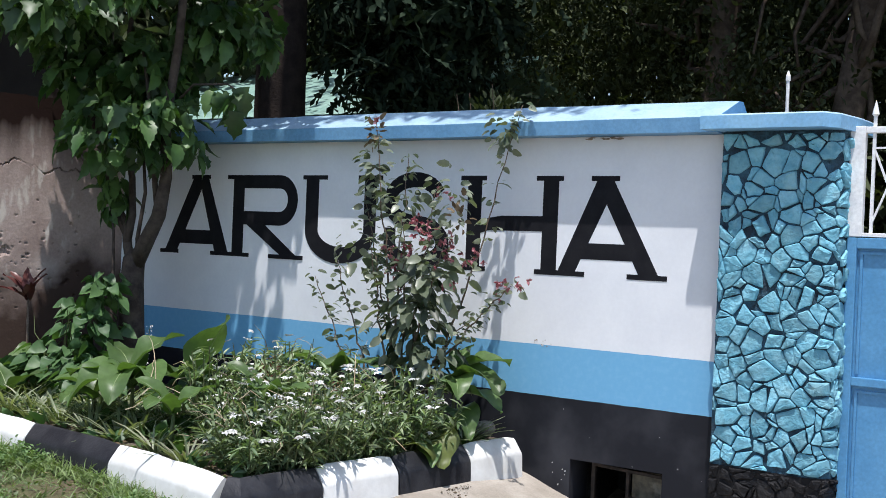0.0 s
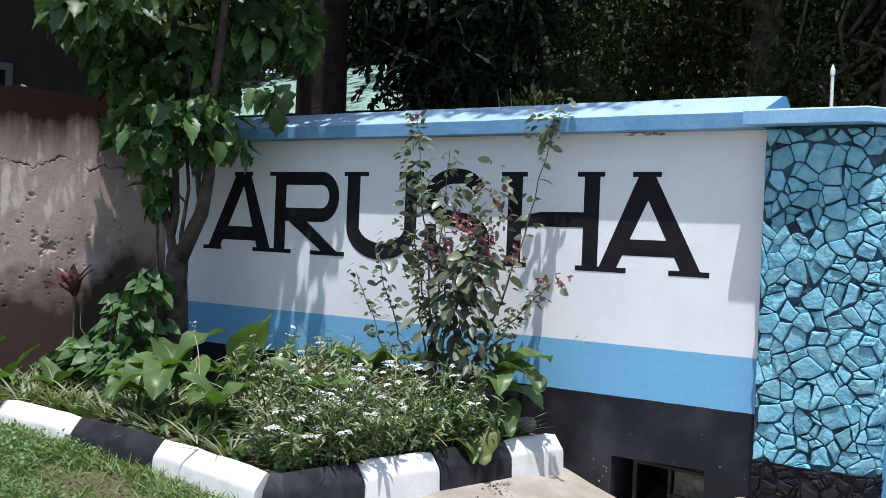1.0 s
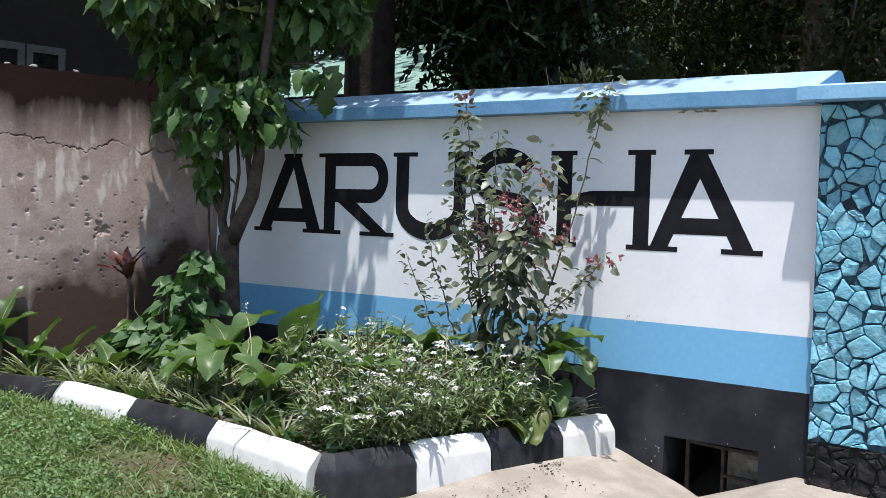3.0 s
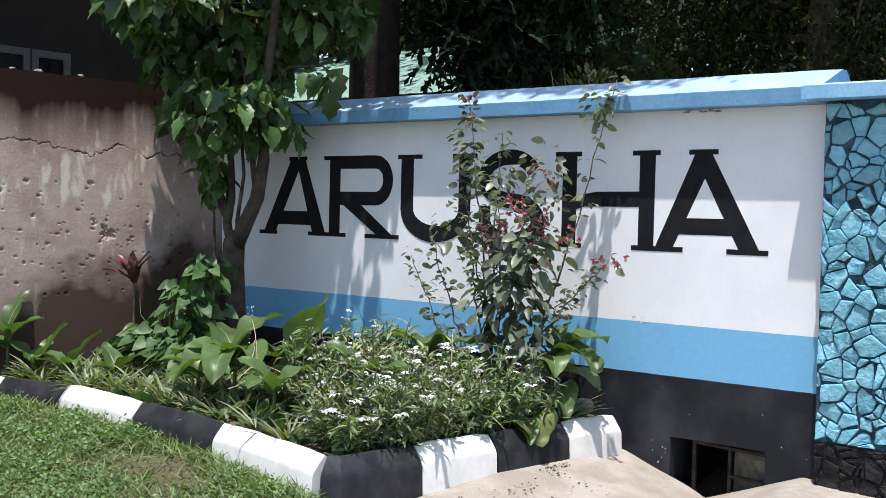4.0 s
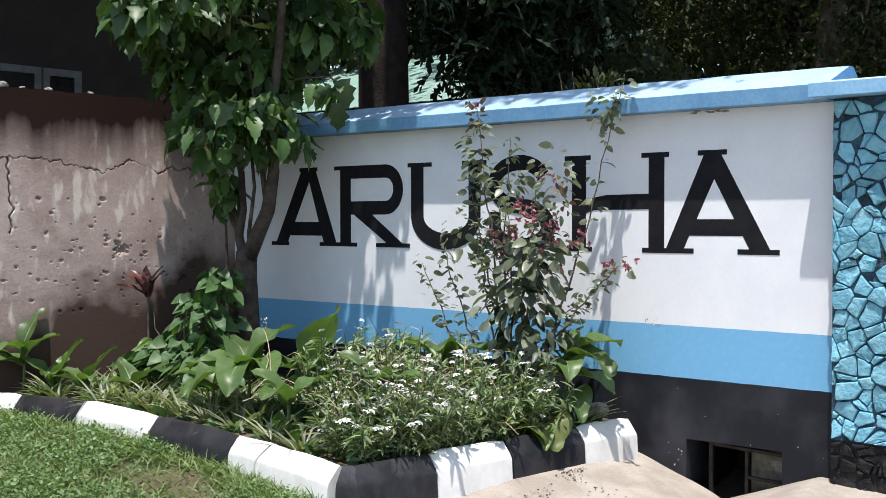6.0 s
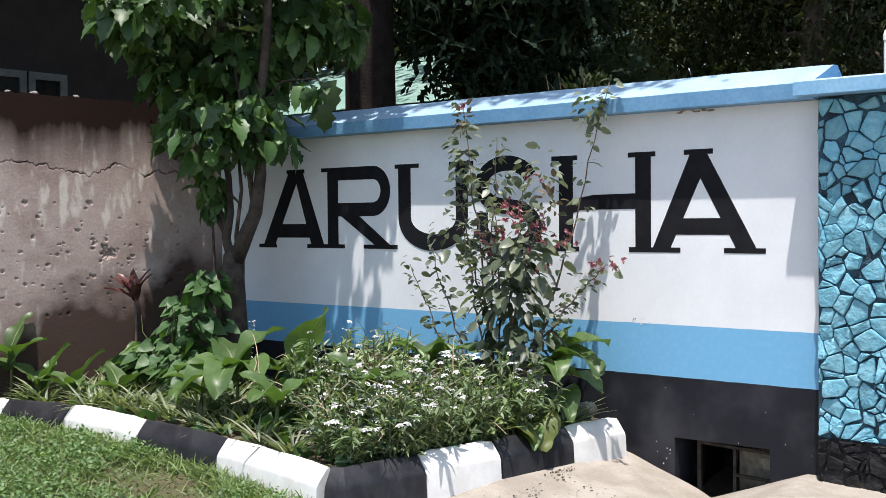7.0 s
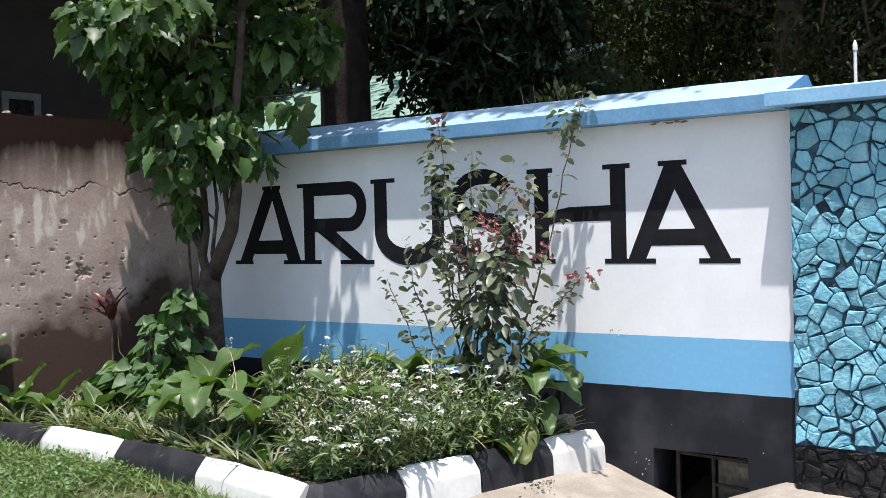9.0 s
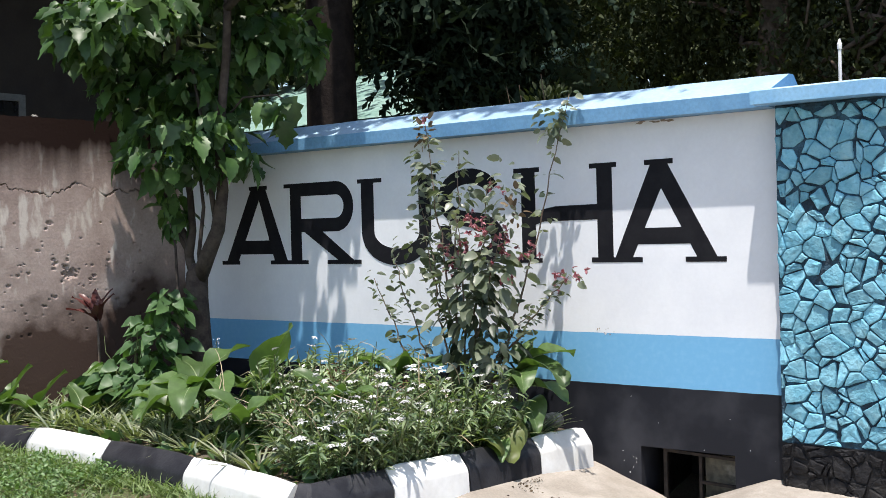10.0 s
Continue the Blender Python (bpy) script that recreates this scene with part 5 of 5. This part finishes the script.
# leaf scraps beside the kerb; their dark clumps also imitate dappled plant shade
lit = [(x, y) for x, y in zip(-1.06 + 0.075 * r2.exponential(1.1, 1300), r2.uniform(-1.75, -0.55, 1300)) if x > -1.10 + 0.1 * (y + 0.1) and noise.noise((x * 7, y * 5, 4)) > r2.normal(0.12, 0.14)]
a = r2.uniform(0, 6.28, len(lit))
tagged(leaves("apron_litter", leaf_material("shade_dark_leaf_scrap", (0.06, 0.045, 0.03), (0.2, 0.15, 0.1), 0.85, 0.05, (1, 1, 1)), OVAL, [(x, y, apron_height(x, y) + 0.006) for x, y in lit], np.c_[np.cos(a), np.sin(a), r2.uniform(-0.02, 0.1, len(lit))], r2.uniform(0.005, 0.024, len(lit)) * r2.uniform(0.3, 1, len(lit)) ** 1.5, kind="stuff"), "dark leaf scraps by the kerb, also standing in for dappled shade", "leaf litter")

# loose stone by the wall
bm = bmesh.new()
bmesh.ops.create_icosphere(bm, subdivisions=2, radius=1)
for v in bm.verts:
    v.co = Vector((v.co.x * 0.075, v.co.y * 0.05, v.co.z * 0.045)) * (1 + 0.25 * noise.noise(v.co * 1.7))
st = part("loose_stone", bm, M_ROCK)
st.location = (-1.24, -0.13, 0.275)
tagged(st, "rough grey stone lying on the bed by the wall", "stone")

# ---- lawn ----
def lawn(n, seed, shape, size, lift, label, name, mat=L_GRASS, strip=9.0):
    r = np.random.default_rng(seed)
    x, y = r.uniform(-6.2, -1.22, n), -1.6 - 3.4 * r.random(n) ** 1.35
    keep = np.array([(bed_front(xx) - 0.09 - strip < yy < bed_front(xx) - 0.09) and (xx < -1.3 or yy < -2.08) and noise.noise((xx * 1.7, yy * 1.7, 7)) > r.uniform(-0.75, -0.1) for xx, yy in zip(x, y)])
    x, y = x[keep], y[keep]
    a = r.uniform(0, 6.28, len(x))
    ob = leaves(name, mat, shape, np.c_[x, y, np.array([lawn_rise(a, b) - 0.02 for a, b in zip(x, y)])], np.c_[np.cos(a), np.sin(a), r.uniform(*lift, len(x))], r.uniform(*size, len(x)), kind="stuff", roll=0.5)
    return tagged(ob, label, "lawn")


lawn(36000, 1, BLADE, (0.04, 0.10), (0.3, 1.8), "short green lawn grass", "lawn_grass")
lawn(62000, 2, OVAL, (0.012, 0.032), (0.2, 1.6), "small creeping weeds in the lawn", "lawn_weeds")
lawn(5000, 4, BLADE, (0.03, 0.08), (0.1, 1.2), "dry straw-coloured blades in the lawn", "dry_grass", L_STRAW)
lawn(45000, 3, BLADE, (0.05, 0.11), (0.6, 2.2), "longer grass tufts against the kerb", "lawn_fringe", strip=0.16)


def lawn_clumps(n, seed):
    """Weedy clumps that stand out of the lawn."""
    r = np.random.default_rng(seed)
    pos, way, size = [], [], []
    while len(pos) < n * 34:
        x, y = r.uniform(-5.8, -1.3), -1.66 - 2.8 * r.random() ** 1.3
        if y > bed_front(x) - 0.12 or noise.noise((x * 1.7, y * 1.7, 7)) < -0.25:
            continue
        h, w = r.uniform(0.03, 0.095), r.uniform(0.02, 0.06)
        for _ in range(34):
            a = r.uniform(0, 6.28)
            pos.append((x + r.normal(0, w), y + r.normal(0, w), lawn_rise(x, y) - 0.02 + h * r.random()))
            way.append((math.cos(a), math.sin(a), r.uniform(0.0, 1.2)))
            size.append(r.uniform(0.011, 0.03))
    ob = leaves("lawn_clumps", L_WEED, OVAL, pos, way, size, kind="stuff", roll=0.6)
    return tagged(ob, "taller leafy weed clumps in the lawn", "weeds")


lawn_clumps(900, 8)


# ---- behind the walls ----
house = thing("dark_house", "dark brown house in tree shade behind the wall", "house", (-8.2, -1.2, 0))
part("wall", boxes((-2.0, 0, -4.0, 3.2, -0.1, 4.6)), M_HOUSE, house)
# eave above the view, added to keep sun off the house wall
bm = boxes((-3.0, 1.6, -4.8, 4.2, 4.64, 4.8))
part("roof", bm, M_HOUSE, house, "wide eave out of view, added to keep the house shaded")
for y0, y1, z0, z1 in ((0.6, 1.80, 1.6, 2.80), (1.82, 2.24, 1.7, 2.80)):
    win = part("window", boxes((0.002, 0.03, y0, y0 + 0.07, z0, z1), (0.002, 0.03, y1 - 0.07, y1, z0, z1), (0.002, 0.03, y0 + 0.07, y1 - 0.07, z1 - 0.07, z1), (0.002, 0.03, y0 + 0.07, y1 - 0.07, z0, z0 + 0.07)), M_FRAME, house, "grey-white window frame")
    part("pane", boxes((0.006, 0.012, y0 + 0.07, y1 - 0.07, z0 + 0.07, z1 - 0.07)), material("dark_pane", (0.01, 0.01, 0.012), (0.02, 0.02, 0.022), 3, 0.15, 0.0, 30), win)

# mint-roofed building
bld = thing("mint_roofed_building", "low building with a pale mint-green sheet roof", "building", (-10.5, 7.0, 0))
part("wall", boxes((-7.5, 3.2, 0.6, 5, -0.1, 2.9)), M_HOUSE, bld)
bm = bmesh.new()
n = 90
for i in range(n):
    x0, x1 = -8.0 + 11.6 * i / n, -8.0 + 11.6 * (i + 1) / n
    h0, h1 = 0.006 * (i % 2), 0.006 * ((i + 1) % 2)
    bm.faces.new([bm.verts.new(p) for p in ((x0, -0.4, 2.95 + h0), (x1, -0.4, 2.95 + h1), (x1, 3.0, 4.2 + h1), (x0, 3.0, 4.2 + h0))])
    bm.faces.new([bm.verts.new(p) for p in ((x0, 3.0, 4.2 + h0), (x1, 3.0, 4.2 + h1), (x1, 6.0, 2.95 + h1), (x0, 6.0, 2.95 + h0))])
bmesh.ops.remove_doubles(bm, verts=bm.verts, dist=0.001)
bmesh.ops.solidify(bm, geom=bm.faces, thickness=0.01)
part("roof", bm, M_ROOF, bld, "corrugated pale mint-green roof sheets")


def shade_tree(at, height, trunk, blobs, n, seed, label, lean=(0, 0), leaf=(0.07, 0.13), mat=L_FAR, shape=CARD, limbs=6, bark=M_BARKM, trim=False, dense=0):
    """A tall tree: trunk, limbs up into the crown, a crown of clumps."""
    r = np.random.default_rng(seed)
    rr = random.Random(seed)
    t = thing("shade_tree", label, "tree", (*at, -0.05), "shade trees behind the wall")
    bm = bmesh.new()
    tube(bm, [(lean[0] * f * f, lean[1] * f * f, height * f) for f in (0, 0.15, 0.35, 0.6, 0.85, 1)], [trunk * 1.25, trunk, trunk * 0.92, trunk * 0.75, trunk * 0.5, trunk * 0.25], 12, 0.05)
    part("trunk", bm, bark, t, smooth=True)
    pts, ways = [], []
    for c, rad, *own_n in blobs:
        c, rad = np.array(c), np.array(rad)
        for k in range(limbs):
            f = rr.uniform(0.55, 0.85) if trim else rr.uniform(0.25, 0.8)
            bm = bmesh.new()
            a = (lean[0] * f * f, lean[1] * f * f, height * f)
            e = c + r.normal(0, 0.45, 3) * rad
            tube(bm, curve_pts(a, tuple(e), rr.uniform(-0.4, 0.4), 7, 0.14), [trunk * 0.28 * (1 - 0.12 * i) for i in range(7)], 6)
            part("limb", bm, bark, t, smooth=True)
        m = own_n[0] if own_n else n // len(blobs)
        cl = c + r.normal(0, 0.5, (m // 24 + 1, 3)) * rad
        own = cl[r.integers(0, len(cl), m)]
        pts.append(own + r.normal(0, 0.26, (m, 3)) * [1.1, 1.1, 0.7])
        ways.append(r.normal(0, 1, (m, 3)) + [0, 0, -0.5])
    pts, ways = np.concatenate(pts), np.concatenate(ways)
    # drops leaves whose shadow would fall on the wall below the coping
    if trim:
        ok = pts[:, 2] + (at[1] + pts[:, 1]).clip(None, 0) / 0.256 > 1.9
        pts, ways = pts[ok], ways[ok]
    leaves("crown", mat, shape, pts, ways, r.uniform(*leaf, len(pts)), t, kind="stuff")
    if dense:  # dense top out of view, added to keep sun off the foliage below
        c, rad = np.array(blobs[0][0]), np.array(blobs[0][1])
        pts, ways = blob_points(r, [(c + [0, 0, 0.6], rad * [1.25, 1.25, 0.8], dense)])
        leaves("crown_top", mat, OVAL, pts, ways + [0, 0, -0.3], r.uniform(0.2, 0.34, dense), t, kind="stuff")
    return t


DARK = "tall shade tree with dense dark foliage"
# the last two clumps hang out of view, added to dapple wall and coping
shade_tree((-5.85, 3.0), 8.0, 0.27, [((0, 0.5, 6.5), (2.6, 2.2, 1.4)), ((-2, 1.5, 5.2), (1.8, 1.6, 1.0)), ((3.3, -3.3, 6.0), (1.3, 1.1, 0.35)), ((4.85, -3.85, 6.0), (0.62, 0.34, 0.25), 1800)], 19000, 31, "straight dark-trunked tree behind the painted wall", bark=M_BARKD, trim=True)
shade_tree((-5.45, 4.7), 7.5, 0.09, [((0.1, 0, 3.05), (0.5, 0.6, 0.28), 1300), ((0.0, 0, 3.85), (0.8, 0.8, 0.55)), ((0.0, 0, 4.9), (0.8, 0.8, 0.8)), ((0, 0, 6.2), (0.6, 0.6, 0.8))], 15000, 32, "dark drooping conifer behind the painted wall", leaf=(0.2, 0.36), mat=L_FIR, shape=SPRAY)
shade_tree((-3.0, 7.0), 8.0, 0.20, [((0, 0, 6.2), (2.4, 2.2, 1.5), 6000), ((-0.8, 0.8, 4.0), (1.7, 1.0, 0.9), 11000)], 17000, 33, DARK, (0.6, 0), dense=1100)
shade_tree((-1.3, 6.0), 7.5, 0.17, [((0.6, 0, 5.8), (2.2, 2.0, 1.4), 5000), ((0.3, 1.3, 3.7), (1.6, 0.9, 0.9), 9000), ((-0.6, 0.2, 3.1), (0.7, 0.5, 0.4), 1500)], 17000, 34, "brown-trunked shade tree with thin spreading branches", (1.0, 0.3), limbs=9, dense=1100)
shade_tree((1.2, 6.5), 7.5, 0.16, [((0, 0, 5.8), (2.2, 2.0, 1.4), 4000), ((0.4, 1.3, 3.6), (1.8, 0.9, 0.9), 8000), ((0.2, 0.0, 3.3), (0.9, 0.5, 0.4), 1500)], 15000, 35, "brown-trunked shade tree with thin spreading branches", (-0.5, 0), limbs=9, dense=1100)
shade_tree((-7.5, 9.0), 9.0, 0.26, [((0, 0, 7.0), (3.0, 2.4, 1.7)), ((0.8, -0.5, 4.9), (1.8, 1.5, 0.9))], 15000, 36, DARK, bark=M_BARKD, dense=1100)
shade_tree((-11.5, 4.5), 9.0, 0.26, [((-1.5, 0, 6.8), (2.4, 2.2, 1.5))], 9000, 37, DARK, bark=M_BARKD)
# its crown is out of view, added over the house to darken it
shade_tree((-9.0, 1.0), 8.5, 0.2, [((0, 0, 6.8), (2.6, 2.4, 1.2))], 9000, 38, DARK, bark=M_BARKD)

# far woods close the distance
r = np.random.default_rng(77)
n = 120000
ang = r.uniform(radians(40), radians(190), n)
dist = r.uniform(15, 24, n)
zz = r.beta(1.1, 1.3, n) * 10
woods = leaves("far_woods", L_FAR, CARD, np.c_[-2 + dist * np.cos(ang), -2 + dist * np.sin(ang), zz], r.normal(0, 1, (n, 3)) + [0, 0, -0.4], r.uniform(0.3, 0.55, n), kind="stuff")
tagged(woods, "dense dark woods in the distance", "woods")


def garden_bush(at, radius, height, count, seed, label):
    """A loose bush: thin stems fanning up, small pale leaves."""
    r = np.random.default_rng(seed)
    rr = random.Random(seed)
    b = thing("garden_bush", label, "bush", (*at, -0.03), "bushes behind the painted wall")
    bm = bmesh.new()
    for k in range(14):
        bm = bmesh.new()
        tube(bm, curve_pts((rr.uniform(-0.1, 0.1), rr.uniform(-0.1, 0.1), 0), (rr.gauss(0, radius * 0.6), rr.gauss(0, radius * 0.6), height * rr.uniform(0.6, 1.0)), 0.05, 7, 0.04), [0.014 - 0.0017 * i for i in range(7)], 5)
        part("stem", bm, M_TWIG, b)
    P, W = blob_points(r, [((0, 0, height * 0.45), (radius, radius, height * 0.4), count // 2), ((0, 0, height * 0.8), (radius * 0.8, radius * 0.8, height * 0.2), count // 2)])
    leaves("foliage", L_BUSH, OVAL, P, W + [0, 0, 0.2], r.uniform(0.04, 0.085, len(P)), b, kind="stuff")
    return b


PALE = "loose olive-green bush catching sun behind the wall"
garden_bush((-3.40, 3.2), 0.42, 2.66, 1700, 51, PALE)
garden_bush((-4.5, 3.4), 0.4, 2.5, 800, 52, PALE)
garden_bush((-1.6, 3.6), 0.5, 2.5, 900, 53, PALE)
garden_bush((0.9, 3.0), 0.55, 2.6, 1200, 54, PALE)
garden_bush((1.9, 2.4), 0.5, 2.5, 1200, 55, PALE)

# slim white post behind the pillar
post = thing("white_post", "slim white metal post with a capped top", "post", (0.0, 1.2, 0.0))
post.location = (-0.10, 1.2, 0.0)
bm = bmesh.new()
tube(bm, [(0, 0, -0.05), (0, 0, 1.2), (0, 0, 2.30)], [0.011, 0.011, 0.010], 8)
part("pole", bm, M_GRILLE, post)
bm = bmesh.new()
tube(bm, [(0, 0, 2.302), (0, 0, 2.33), (0, 0, 2.36)], [0.014, 0.014, 0.004], 8)
part("cap", bm, M_GRILLE, post)
